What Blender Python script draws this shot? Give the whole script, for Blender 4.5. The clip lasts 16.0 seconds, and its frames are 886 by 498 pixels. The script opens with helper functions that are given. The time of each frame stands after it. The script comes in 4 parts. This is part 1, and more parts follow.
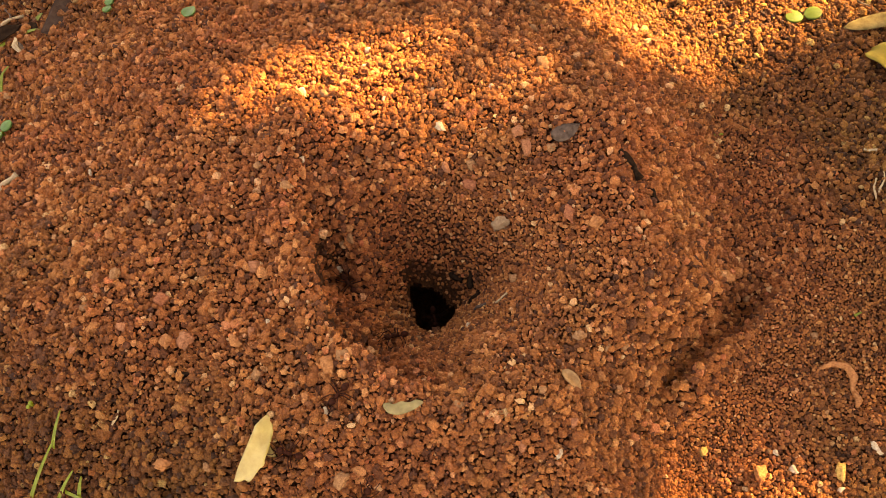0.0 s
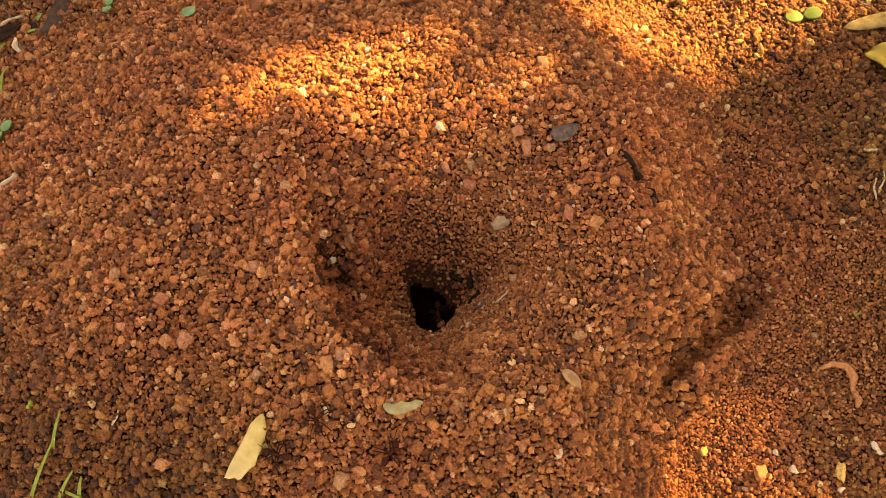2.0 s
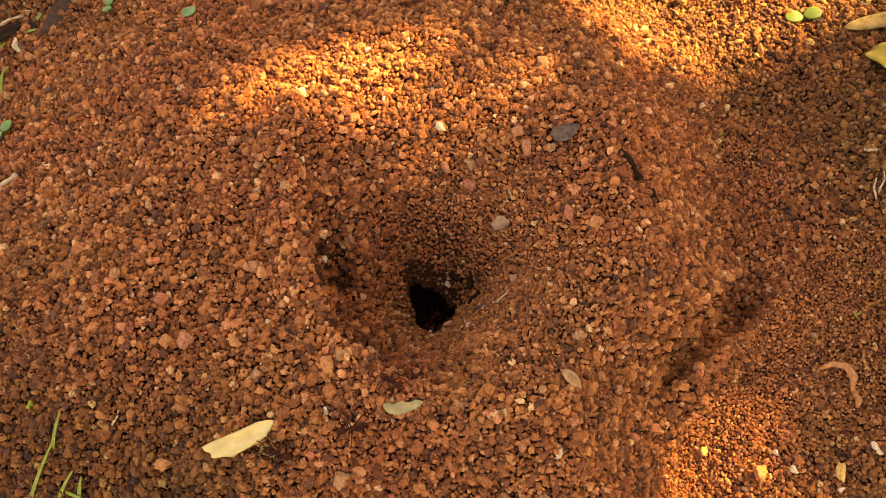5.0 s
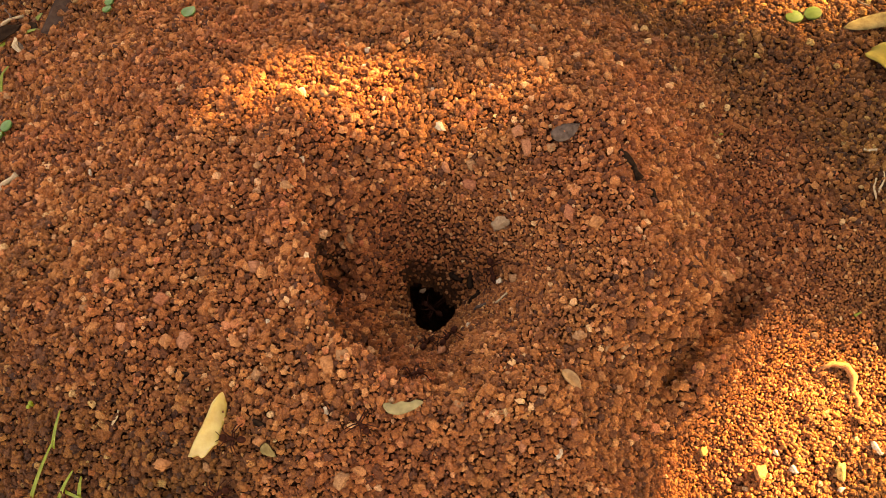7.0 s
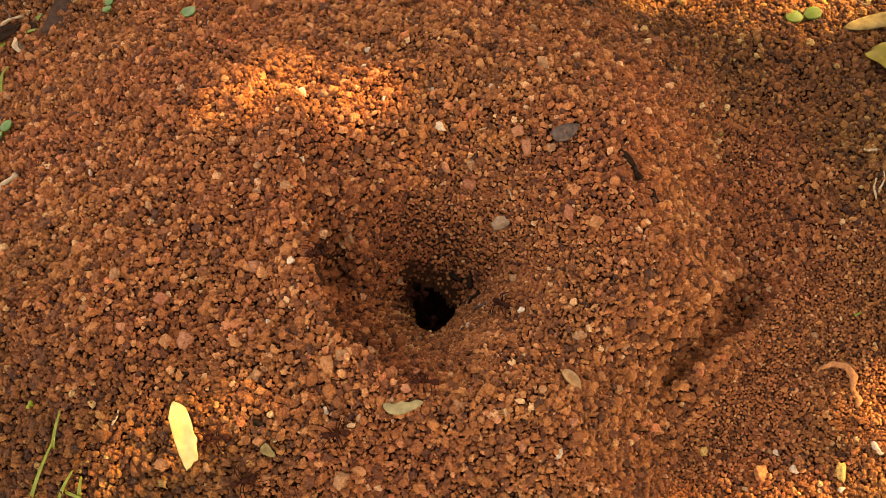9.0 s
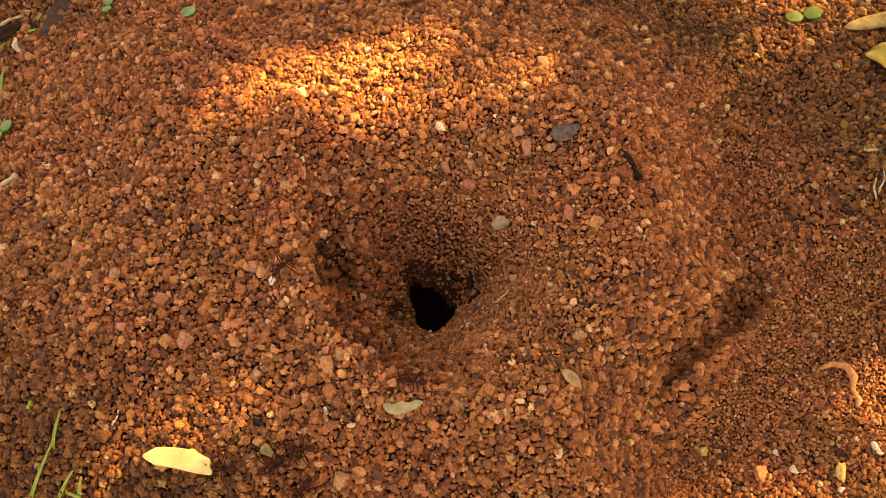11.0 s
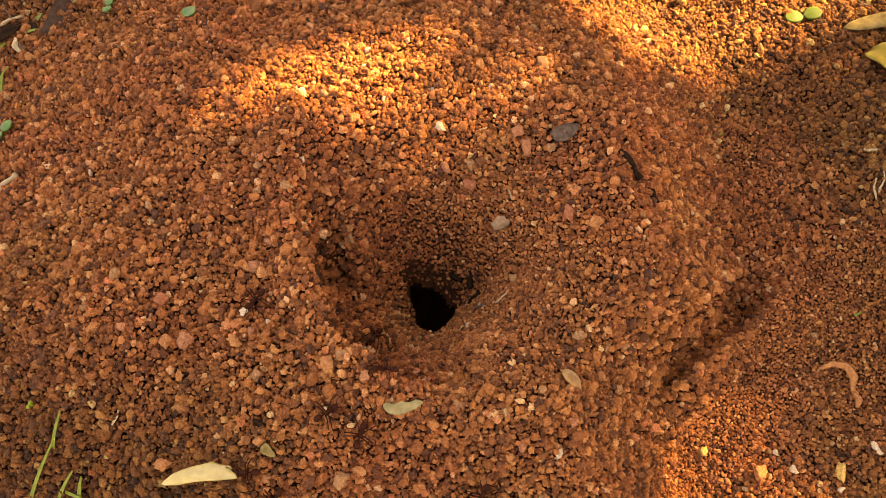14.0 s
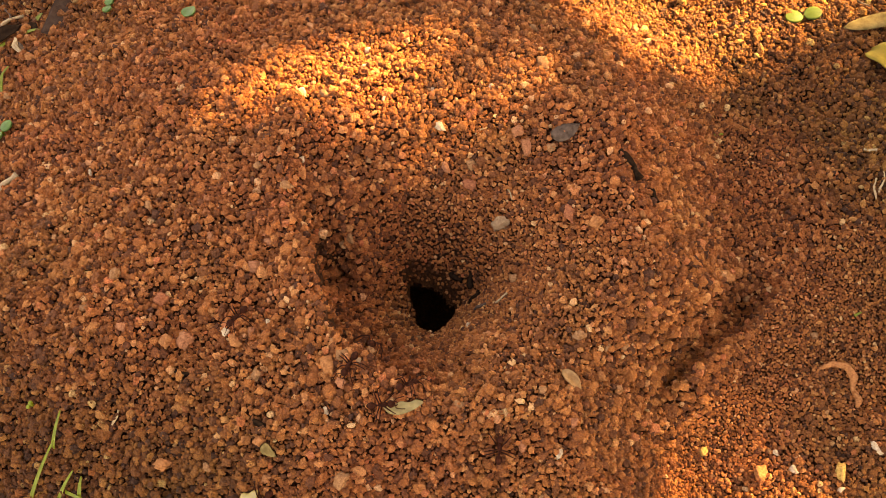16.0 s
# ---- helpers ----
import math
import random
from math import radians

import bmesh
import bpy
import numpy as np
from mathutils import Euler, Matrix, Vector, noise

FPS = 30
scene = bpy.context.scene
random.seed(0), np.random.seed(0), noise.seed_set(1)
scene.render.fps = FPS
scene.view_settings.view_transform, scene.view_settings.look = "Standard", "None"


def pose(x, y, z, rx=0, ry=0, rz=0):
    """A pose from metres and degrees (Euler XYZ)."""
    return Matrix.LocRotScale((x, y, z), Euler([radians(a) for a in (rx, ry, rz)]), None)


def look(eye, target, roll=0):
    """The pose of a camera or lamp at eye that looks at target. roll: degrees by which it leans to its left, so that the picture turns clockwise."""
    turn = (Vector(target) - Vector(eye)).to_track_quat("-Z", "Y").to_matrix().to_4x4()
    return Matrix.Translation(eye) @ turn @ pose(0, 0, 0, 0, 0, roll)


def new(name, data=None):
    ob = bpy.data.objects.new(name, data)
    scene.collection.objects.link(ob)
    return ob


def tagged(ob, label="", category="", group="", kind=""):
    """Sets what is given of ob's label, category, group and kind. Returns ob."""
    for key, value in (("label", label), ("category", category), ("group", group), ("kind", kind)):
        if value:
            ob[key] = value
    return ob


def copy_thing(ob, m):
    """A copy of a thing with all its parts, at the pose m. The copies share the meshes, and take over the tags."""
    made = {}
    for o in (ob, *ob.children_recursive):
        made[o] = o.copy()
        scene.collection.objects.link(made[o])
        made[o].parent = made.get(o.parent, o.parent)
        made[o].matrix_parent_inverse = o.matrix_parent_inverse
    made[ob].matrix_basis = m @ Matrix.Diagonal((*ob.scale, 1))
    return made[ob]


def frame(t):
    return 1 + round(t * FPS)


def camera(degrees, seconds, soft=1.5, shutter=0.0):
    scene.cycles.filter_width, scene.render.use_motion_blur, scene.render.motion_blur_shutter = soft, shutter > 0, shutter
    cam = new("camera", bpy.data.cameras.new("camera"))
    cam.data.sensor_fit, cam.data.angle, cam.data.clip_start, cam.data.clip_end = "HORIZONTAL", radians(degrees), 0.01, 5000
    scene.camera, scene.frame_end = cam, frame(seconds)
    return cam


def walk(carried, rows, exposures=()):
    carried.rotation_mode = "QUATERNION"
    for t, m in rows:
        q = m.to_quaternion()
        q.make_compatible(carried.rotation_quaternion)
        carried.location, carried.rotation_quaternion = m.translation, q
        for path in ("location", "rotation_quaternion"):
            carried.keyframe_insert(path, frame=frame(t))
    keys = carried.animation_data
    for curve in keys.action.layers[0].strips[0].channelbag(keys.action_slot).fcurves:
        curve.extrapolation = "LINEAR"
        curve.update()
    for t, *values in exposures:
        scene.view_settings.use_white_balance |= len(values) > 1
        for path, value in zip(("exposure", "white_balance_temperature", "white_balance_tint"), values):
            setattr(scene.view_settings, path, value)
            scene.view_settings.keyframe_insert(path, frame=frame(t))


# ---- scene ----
# ---------- camera: stands still, looks down at the nest ----------
EYE, AIM = (0.0, -0.181, 0.355), (0.0, 0.0, 0.015)
cam = camera(40, 16.0, soft=0.8)
STILL = look(EYE, AIM)
walk(cam, [(0.0, STILL), (16.0, STILL)], exposures=[(0.0, 3.60, 13200, 28), (16.0, 3.60, 13200, 28)])

# ---------- light: low warm sun through a tree, open sky ----------
SUN_DIR = Vector((0.80, 0.42, 0.66)).normalized()
world = bpy.data.worlds.new("world")
scene.world = world
world.use_nodes = True
_n = world.node_tree.nodes
_sky = _n.new("ShaderNodeTexSky")
_sky.sky_type, _sky.sun_disc = "NISHITA", False
_sky.sun_elevation = math.asin(SUN_DIR.z)
_sky.sun_rotation = math.atan2(SUN_DIR.x, SUN_DIR.y)
_n["Background"].inputs["Strength"].default_value = 0.112
world.node_tree.links.new(_sky.outputs[0], _n["Background"].inputs["Color"])
sun = new("sun", bpy.data.lights.new("sun", "SUN"))
sun.data.energy, sun.data.angle, sun.data.color = 5.0, radians(0.55), (1.0, 0.98, 0.66)
sun.matrix_world = look(SUN_DIR * 3, (0, 0, 0))

# ---------- lie of the land ----------
# TERRAIN BEGIN
def lattice(ix, iy, seed):
    h = (ix.astype(np.int64) * 374761393 + iy.astype(np.int64) * 668265263 + seed * 974634777) & 0x7FFFFFFF
    h = ((h ^ (h >> 13)) * 1274126177) & 0x7FFFFFFF
    return ((h ^ (h >> 16)) & 0xFFFF) / 65535.0 * 2 - 1


def grain(x, y, size, seed):
    """Smooth noise, -1 to 1, with bumps of that size in metres."""
    u, v = x / size, y / size
    i, j = np.floor(u), np.floor(v)
    a, b = u - i, v - j
    a, b = a * a * (3 - 2 * a), b * b * (3 - 2 * b)
    return ((lattice(i, j, seed) * (1 - a) + lattice(i + 1, j, seed) * a) * (1 - b)
            + (lattice(i, j + 1, seed) * (1 - a) + lattice(i + 1, j + 1, seed) * a) * b)


def step(lo, hi, v):
    t = np.clip((v - lo) / (hi - lo), 0, 1)
    return t * t * (3 - 2 * t)


def turn_mix(a, right, top, left, bottom):
    """A value that goes round the compass, a in radians from +x."""
    c, s = np.cos(a), np.sin(a)
    c2, s2 = c * c, s * s
    return np.where(c > 0, right, left) * c2 + np.where(s > 0, top, bottom) * s2


HOLE = (-0.0034, -0.0095)
FUNNEL = (-0.003, -0.0110)


def funnel(x, y):
    """0 at the bottom of the crater, 1 at its rim."""
    dx, dy = x - FUNNEL[0], y - FUNNEL[1]
    a = np.arctan2(dy, dx)
    reach = turn_mix(a, 0.072, 0.056, 0.0335, 0.0410) + 0.012 * np.exp(-((np.degrees(a) - 132) / 26) ** 2)
    reach = reach * (1 + 0.06 * grain(np.cos(a) * 0.04 + 9, np.sin(a) * 0.04 + 9, 0.007, 6) + 0.09 * grain(np.cos(a) * 0.04 + 3, np.sin(a) * 0.04 + 3, 0.02, 5))
    return np.hypot(dx, dy) / reach, a


def shaft(x, y):
    """Below 1 inside the nest's entrance."""
    dx, dy = x - HOLE[0], y - HOLE[1]
    c, s = math.cos(radians(-58)), math.sin(radians(-58))
    u, v = dx * c + dy * s, -dx * s + dy * c
    a = np.arctan2(v, u)
    return np.hypot(u / 0.0112, v / 0.0076) * (1 + 0.09 * np.sin(3 * a + 1) + 0.07 * np.sin(5 * a))


def mound(x, y):
    dx, dy = x + 0.006, y + 0.004
    a = np.arctan2(dy, dx)
    r = np.hypot(dx, dy) * (1 + 0.05 * np.sin(3 * a + 0.6) + 0.04 * np.sin(7 * a))
    reach = turn_mix(a, 0.099, 0.150, 0.185, 0.140) * (1 - 0.22 * np.exp(-((a + 0.65) / 0.42) ** 2))
    start = turn_mix(a, 0.66, 0.35, 0.30, 0.40)
    return 1 - step(0, 1, (r / reach - start) / (turn_mix(a, 1.14, 1.2, 1.15, 1.15) - start))


def height(x, y, depth=0.006):
    """Height of the ground; depth: how far the entrance goes down."""
    x, y = np.asarray(x, float), np.asarray(y, float)
    rr = np.hypot(x, y)
    near = 1 - step(0.25, 0.6, rr)
    m = mound(x, y)
    z = 0.034 * m
    # lower bank beside the mound, and a dip at its foot
    z += 0.014 * np.exp(-(((x - 0.165) / 0.065) ** 2 + ((y - 0.005) / 0.085) ** 2)) * (1 - m)
    # groove between mound and bank: long slope on the mound's side, a sharp edge on the other
    ux, uy = 0.7276, 0.6860
    s, d = (x - 0.0714) * ux + (y + 0.0466) * uy, (x - 0.0714) * uy - (y + 0.0466) * ux
    d = d + 0.0014 * grain(x, y, 0.012, 21)
    along = step(-0.012, 0.006, s) * (1 - step(0.040, 0.058, s))
    z -= along * 0.0105 * step(-0.017, -0.005, d) * (1 - step(-0.0045, 0.0002, d))
    z += along * 0.0050 * step(-0.002, 0.001, d) * np.exp(-np.maximum(d, 0) / 0.018)
    # crater
    t, a = funnel(x, y)
    t1 = np.minimum(t, 1.0)
    deg = np.degrees(a) % 360
    cliff = 0.92 * step(138, 184, deg) * (1 - step(225, 305, deg))
    slope = (np.sqrt((1 - t) ** 2 + 0.012) + 1 - t) / 2
    z -= 0.032 * cliff * (1 - t1 ** 22) * (0.85 + 0.15 * (1 - t1)) + 0.033 * ((1 - cliff) * slope ** turn_mix(a, 3.2, 2.3, 1.5, 1.4))
    z += 0.004 * np.exp(-((t - 1.12) / 0.16) ** 2) * turn_mix(a, 0.0, 0.2, 0.9, 0.8)
    # slumped pocket in the crater's left wall
    z -= 0.010 * np.exp(-(((x + 0.0335) / 0.0048) ** 2 + ((y + 0.0045) / 0.0055) ** 2))
    # entrance
    q = shaft(x, y)
    z -= depth * (1 - step(0.88, 1.08, q)) + 0.0118 * np.exp(-((q - 0.8) / 1.2) ** 2)
    rough = 1 - 0.7 * (1 - step(0.2, 1.0, t))
    z += near * rough * (0.0020 * grain(x, y, 0.034, 11) + 0.0012 * grain(x, y, 0.013, 12) + 0.0010 * grain(x, y, 0.0055, 13) + 0.0006 * grain(x, y, 0.0032, 17))
    z += 0.004 * grain(x, y, 0.11, 14) * step(0.10, 0.2, rr)
    z += 0.02 * grain(x, y, 0.9, 15) * step(0.3, 1.2, rr) + 0.25 * grain(x, y, 9.0, 16) * step(3, 12, rr)
    return z
# TERRAIN END


def ground_z(x, y):
    """Where things and ants stand; in the entrance, on its wall."""
    return float(height(np.array([x]), np.array([y]), 0.007)[0])


def ground_normal(x, y, e=0.003):
    return Vector((ground_z(x - e, y) - ground_z(x + e, y), ground_z(x, y - e) - ground_z(x, y + e), 2 * e)).normalized()


# ---------- materials ----------
def material(name, rough=0.9):
    m = bpy.data.materials.new(name)
    m.use_nodes = True
    b = m.node_tree.nodes["Principled BSDF"]
    b.inputs["Roughness"].default_value = rough
    return m, m.node_tree.nodes, m.node_tree.links, b


def ramp(nodes, stops):
    r = nodes.new("ShaderNodeValToRGB")
    e = r.color_ramp.elements
    for k, (p, c) in enumerate(stops):
        s = e[k] if k < 2 else e.new(p)
        s.position, s.color = p, (*c, 1)
    return r


def noise_node(nodes, links, scale, detail=4.0, rough=0.6):
    n = nodes.new("ShaderNodeTexNoise")
    n.inputs["Scale"].default_value, n.inputs["Detail"].default_value, n.inputs["Roughness"].default_value = scale, detail, rough
    g = nodes.new("ShaderNodeNewGeometry")
    links.new(g.outputs["Position"], n.inputs["Vector"])
    return n


def mixed(nodes, links, a, b, fac, kind="MIX"):
    m = nodes.new("ShaderNodeMix")
    m.data_type, m.blend_type = "RGBA", kind
    for sock, v in ((m.inputs[0], fac), (m.inputs[6], a), (m.inputs[7], b)):
        if hasattr(v, "is_output"):
            links.new(v, sock)
        elif isinstance(v, tuple):
            sock.default_value = (*v, 1)
        else:
            sock.default_value = v
    return m.outputs[2]


def bumped(nodes, links, bsdf, scale, strength, dist):
    n = noise_node(nodes, links, scale, 3)
    b = nodes.new("ShaderNodeBump")
    b.inputs["Strength"].default_value, b.inputs["Distance"].default_value = strength, dist
    links.new(n.outputs["Fac"], b.inputs["Height"])
    links.new(b.outputs[0], bsdf.inputs["Normal"])


SOIL = [(0.0, (0.085, 0.0245, 0.008)), (0.12, (0.20, 0.056, 0.0165)), (0.42, (0.31, 0.087, 0.0225)), (0.70, (0.41, 0.120, 0.0315)),
        (0.86, (0.50, 0.163, 0.048)), (0.93, (0.59, 0.225, 0.080)), (0.968, (0.53, 0.133, 0.049)), (1.0, (0.74, 0.40, 0.185))]









def topsoil_and_shade(nodes, links, colour):
    """Yellower, darker soil beyond the thrown-up mound; part of the darkening is painted shade."""
    g = nodes.new("ShaderNodeNewGeometry")
    m = nodes.new("ShaderNodeMapping")
    m.vector_type = "TEXTURE"
    m.inputs["Location"].default_value = (-0.012, 0.015, 0.015)
    m.inputs["Scale"].default_value = (0.182, 0.112, 1.0)
    m.inputs["Rotation"].default_value = (0.0, 0.0, radians(-25))
    links.new(g.outputs["Position"], m.inputs["Vector"])
    d = nodes.new("ShaderNodeVectorMath")
    d.operation = "LENGTH"
    links.new(m.outputs[0], d.inputs[0])
    ragged = noise_node(nodes, links, 45, 4)
    add = nodes.new("ShaderNodeMath")
    add.operation = "MULTIPLY_ADD"
    add.inputs[1].default_value = 0.5
    links.new(ragged.outputs["Fac"], add.inputs[0])
    links.new(d.outputs["Value"], add.inputs[2])
    tint = ramp(nodes, [(0.0, (1, 1, 1)), (0.30, (1, 1, 1)), (1.0, (0.50, 0.54, 0.35))])
    span = nodes.new("ShaderNodeMapRange")
    span.inputs["From Min"].default_value, span.inputs["From Max"].default_value = 0.85, 1.32
    links.new(add.outputs[0], span.inputs["Value"])
    links.new(span.outputs[0], tint.inputs[0])
    return mixed(nodes, links, colour, tint.outputs[0], 1.0, "MULTIPLY")


def soil_material(name, island):
    m, n, l, b = material(name, 0.88)
    b.inputs["Specular IOR Level"].default_value = 0.25
    r = ramp(n, SOIL)
    if island:
        g = n.new("ShaderNodeNewGeometry")
        l.new(g.outputs["Random Per Island"], r.inputs[0])
    else:
        o = n.new("ShaderNodeObjectInfo")
        l.new(o.outputs["Random"], r.inputs[0])
    speck = noise_node(n, l, 2600, 5, 0.75)
    tone = ramp(n, [(0.32, (0.40, 0.36, 0.33)), (0.68, (1.45, 1.42, 1.34))])
    l.new(speck.outputs["Fac"], tone.inputs[0])
    c = mixed(n, l, r.outputs[0], tone.outputs[0], 0.85, "MULTIPLY")
    # yellower clay and redder laterite in drifts
    drift = noise_node(n, l, 22, 2)
    warm = ramp(n, [(0.38, (1.0, 0.90, 0.86)), (0.62, (1.02, 1.03, 0.95))])
    l.new(drift.outputs["Fac"], warm.inputs[0])
    c = mixed(n, l, c, warm.outputs[0], 1.0, "MULTIPLY")
    l.new(topsoil_and_shade(n, l, c), b.inputs["Base Color"])
    bumped(n, l, b, 1900, 1.0, 0.0014)
    return m


def shaded_earth_material():
    m, n, l, b = material("earth", 0.95)
    b.inputs["Specular IOR Level"].default_value = 0.112
    fine = noise_node(n, l, 900, 6, 0.75)
    # darker than the crumbs: shade of the gaps between them put into the colour
    r = ramp(n, [(0.30, (0.022, 0.007, 0.0026)), (0.5, (0.068, 0.021, 0.0064)), (0.72, (0.18, 0.053, 0.0155))])
    l.new(fine.outputs["Fac"], r.inputs[0])
    wide = noise_node(n, l, 6, 4)
    t = ramp(n, [(0.35, (0.75, 0.75, 0.75)), (0.65, (1.15, 1.12, 1.05))])
    l.new(wide.outputs["Fac"], t.inputs[0])
    l.new(topsoil_and_shade(n, l, mixed(n, l, r.outputs[0], t.outputs[0], 1.0, "MULTIPLY")), b.inputs["Base Color"])
    bumped(n, l, b, 1300, 0.9, 0.0012)
    return m


def plain(name, dark, light, scale=300, rough=0.7, bump=0.3, spec=0.4):
    """A two-tone mottled surface with fine relief."""
    m, n, l, b = material(name, rough)
    b.inputs["Specular IOR Level"].default_value = spec
    f = noise_node(n, l, scale, 5, 0.65)
    r = ramp(n, [(0.32, dark), (0.68, light)])
    l.new(f.outputs["Fac"], r.inputs[0])
    l.new(r.outputs[0], b.inputs["Base Color"])
    bumped(n, l, b, scale * 4, bump, 0.1 / scale)
    return m


def leafy(name, dark, light, scale=260, rough=0.55, through_light=0.35, spec=0.4):
    m = plain(name, dark, light, scale, rough, 0.25, spec)
    n, l = m.node_tree.nodes, m.node_tree.links
    t = n.new("ShaderNodeBsdfTranslucent")
    t.inputs["Color"].default_value = (*light, 1)
    x = n.new("ShaderNodeMixShader")
    x.inputs[0].default_value = through_light
    l.new(n["Principled BSDF"].outputs[0], x.inputs[1])
    l.new(t.outputs[0], x.inputs[2])
    l.new(x.outputs[0], n["Material Output"].inputs[0])
    return m


SHADED_EARTH = shaded_earth_material()
CRUMB = soil_material("soil_crumbs", True)
STONE = soil_material("soil_lump", False)
YELLOW_LEAF = leafy("yellow_leaf", (0.36, 0.205, 0.028), (0.54, 0.365, 0.095), 260, 0.42, 0.25, 1.0)
TREE_LEAF = leafy("tree_leaf", (0.03, 0.07, 0.012), (0.06, 0.12, 0.02), 60, 0.4, 0.25)
PALE_LEAF = leafy("pale_leaf", (0.16, 0.10, 0.032), (0.27, 0.18, 0.062), 400, 0.75, 0.1)
DRY_LEAF = leafy("dry_leaf", (0.12, 0.068, 0.020), (0.27, 0.165, 0.055), 300, 0.9, 0.1, 0.1)
HUSK = leafy("husk_brown", (0.23, 0.100, 0.036), (0.40, 0.195, 0.078), 500, 0.9, 0.1, 0.1)
OLIVE_LEAF = leafy("olive_leaf", (0.14, 0.088, 0.011), (0.27, 0.175, 0.026), 150, 0.7, 0.15, 0.15)
DARK_LEAF = leafy("dark_leaf", (0.030, 0.015, 0.009), (0.07, 0.036, 0.022), 500, 0.95, 0.03, 0.05)
BLACK_LEAF = leafy("black_leaf", (0.045, 0.025, 0.016), (0.10, 0.060, 0.040), 700, 0.95, 0.02, 0.05)
GREEN = leafy("seedling_green", (0.045, 0.10, 0.012), (0.085, 0.16, 0.022), 300, 0.4, 0.3)
LIME = leafy("young_green", (0.038, 0.055, 0.004), (0.060, 0.080, 0.007), 300, 0.6, 0.15, 0.2)
GRASS = leafy("grass_green", (0.11, 0.125, 0.005), (0.22, 0.22, 0.010), 400, 0.45, 0.35)
STRAW = plain("straw", (0.24, 0.13, 0.055), (0.42, 0.27, 0.13), 900, 0.7, 0.4)
GREY_TWIG = plain("grey_twig", (0.06, 0.034, 0.022), (0.13, 0.080, 0.052), 900, 0.95, 0.6, 0.05)
BLACK_TWIG_AND_CRACK = plain("rotten_wood_and_crack", (0.009, 0.004, 0.0022), (0.030, 0.014, 0.007), 900, 1.0, 0.9, 0.02)
CHITIN = plain("ant_shell", (0.020, 0.0045, 0.0018), (0.046, 0.010, 0.0038), 1500, 0.75, 0.15, 0.05)
PEBBLES = {
    "tan": plain("tan_stone", (0.15, 0.052, 0.017), (0.328, 0.139, 0.054), 1500, 0.85, 0.6, 0.2),
    "pink": plain("pink_stone", (0.18, 0.052, 0.020), (0.37, 0.128, 0.052), 1500, 0.85, 0.6, 0.2),
    "orange": plain("orange_stone", (0.19, 0.054, 0.014), (0.385, 0.135, 0.043), 1500, 0.85, 0.6, 0.2),
    "rust": plain("rust_stone", (0.15, 0.037, 0.013), (0.328, 0.094, 0.036), 1500, 0.85, 0.6, 0.2),
    "white": plain("white_quartz", (0.28, 0.165, 0.085), (0.50, 0.33, 0.19), 1500, 0.7, 0.5, 0.3),
    "grey": plain("grey_stone", (0.17, 0.084, 0.038), (0.28, 0.150, 0.075), 1500, 0.8, 0.5, 0.2),
    "yellow": plain("yellow_stone", (0.25, 0.11, 0.022), (0.52, 0.28, 0.075), 1500, 0.85, 0.6, 0.2),
    "dark": plain("dark_stone", (0.035, 0.022, 0.016), (0.09, 0.06, 0.045), 900, 0.7, 0.5, 0.3),
}
BARK = plain("bark", (0.07, 0.045, 0.03), (0.19, 0.14, 0.10), 60, 0.9, 0.8, 0.2)


# ---------- mesh helpers ----------
def mesh_from(name, verts, faces, mat, smooth=True):
    me = bpy.data.meshes.new(name)
    me.from_pydata([tuple(v) for v in verts], [], [tuple(f) for f in faces])
    me.materials.append(mat)
    me.polygons.foreach_set("use_smooth", np.full(len(me.polygons), smooth))
    me.update()
    return me


def part(name, bm, mat, parent=None, label="", smooth=True):
    me = bpy.data.meshes.new(name)
    bm.to_mesh(me)
    bm.free()
    me.materials.append(mat)
    me.polygons.foreach_set("use_smooth", np.full(len(me.polygons), smooth))
    ob = new(name, me)
    if parent is not None:
        ob.parent = parent
    return tagged(ob, label)


def thing(name, label, category, group="", m=None, kind=""):
    ob = new(name)
    ob.empty_display_size = 0.004
    tagged(ob, label, category, group, kind)
    if m is not None:
        ob.matrix_basis = m
    return ob


# ---------- ground ----------
def axis(lo, hi, fine, far):
    mid = list(np.arange(lo, hi + fine / 2, fine))
    out, d, k = [], fine, 0.0
    while k < far:
        d *= 1.25
        k += d
        out.append(k)
    return np.array([mid[0] - v for v in reversed(out)] + mid + [mid[-1] + v for v in out])


def lumps(x, y):
    """Rounded clods of fine soil, two sizes, packed side by side."""
    out = np.zeros(x.size)
    for size, high, seed in ((0.0026, 0.0010, 41), (0.0014, 0.0006, 43)):
        i, j = np.floor(x / size), np.floor(y / size)
        best = np.full(x.size, 9.0)
        for a in (-1, 0, 1):
            for b in (-1, 0, 1):
                px = i + a + 0.5 + 0.45 * lattice(i + a, j + b, seed)
                py = j + b + 0.5 + 0.45 * lattice(i + a, j + b, seed + 1)
                best = np.minimum(best, np.hypot(x / size - px, y / size - py) * (1 + 0.25 * lattice(i + a, j + b, seed + 2)))
        out += high * (1 - np.clip(best, 0, 1) ** 2 * 1.6)
    return (out - 0.0013) * (1 - step(0.2, 0.3, np.hypot(x, y)))


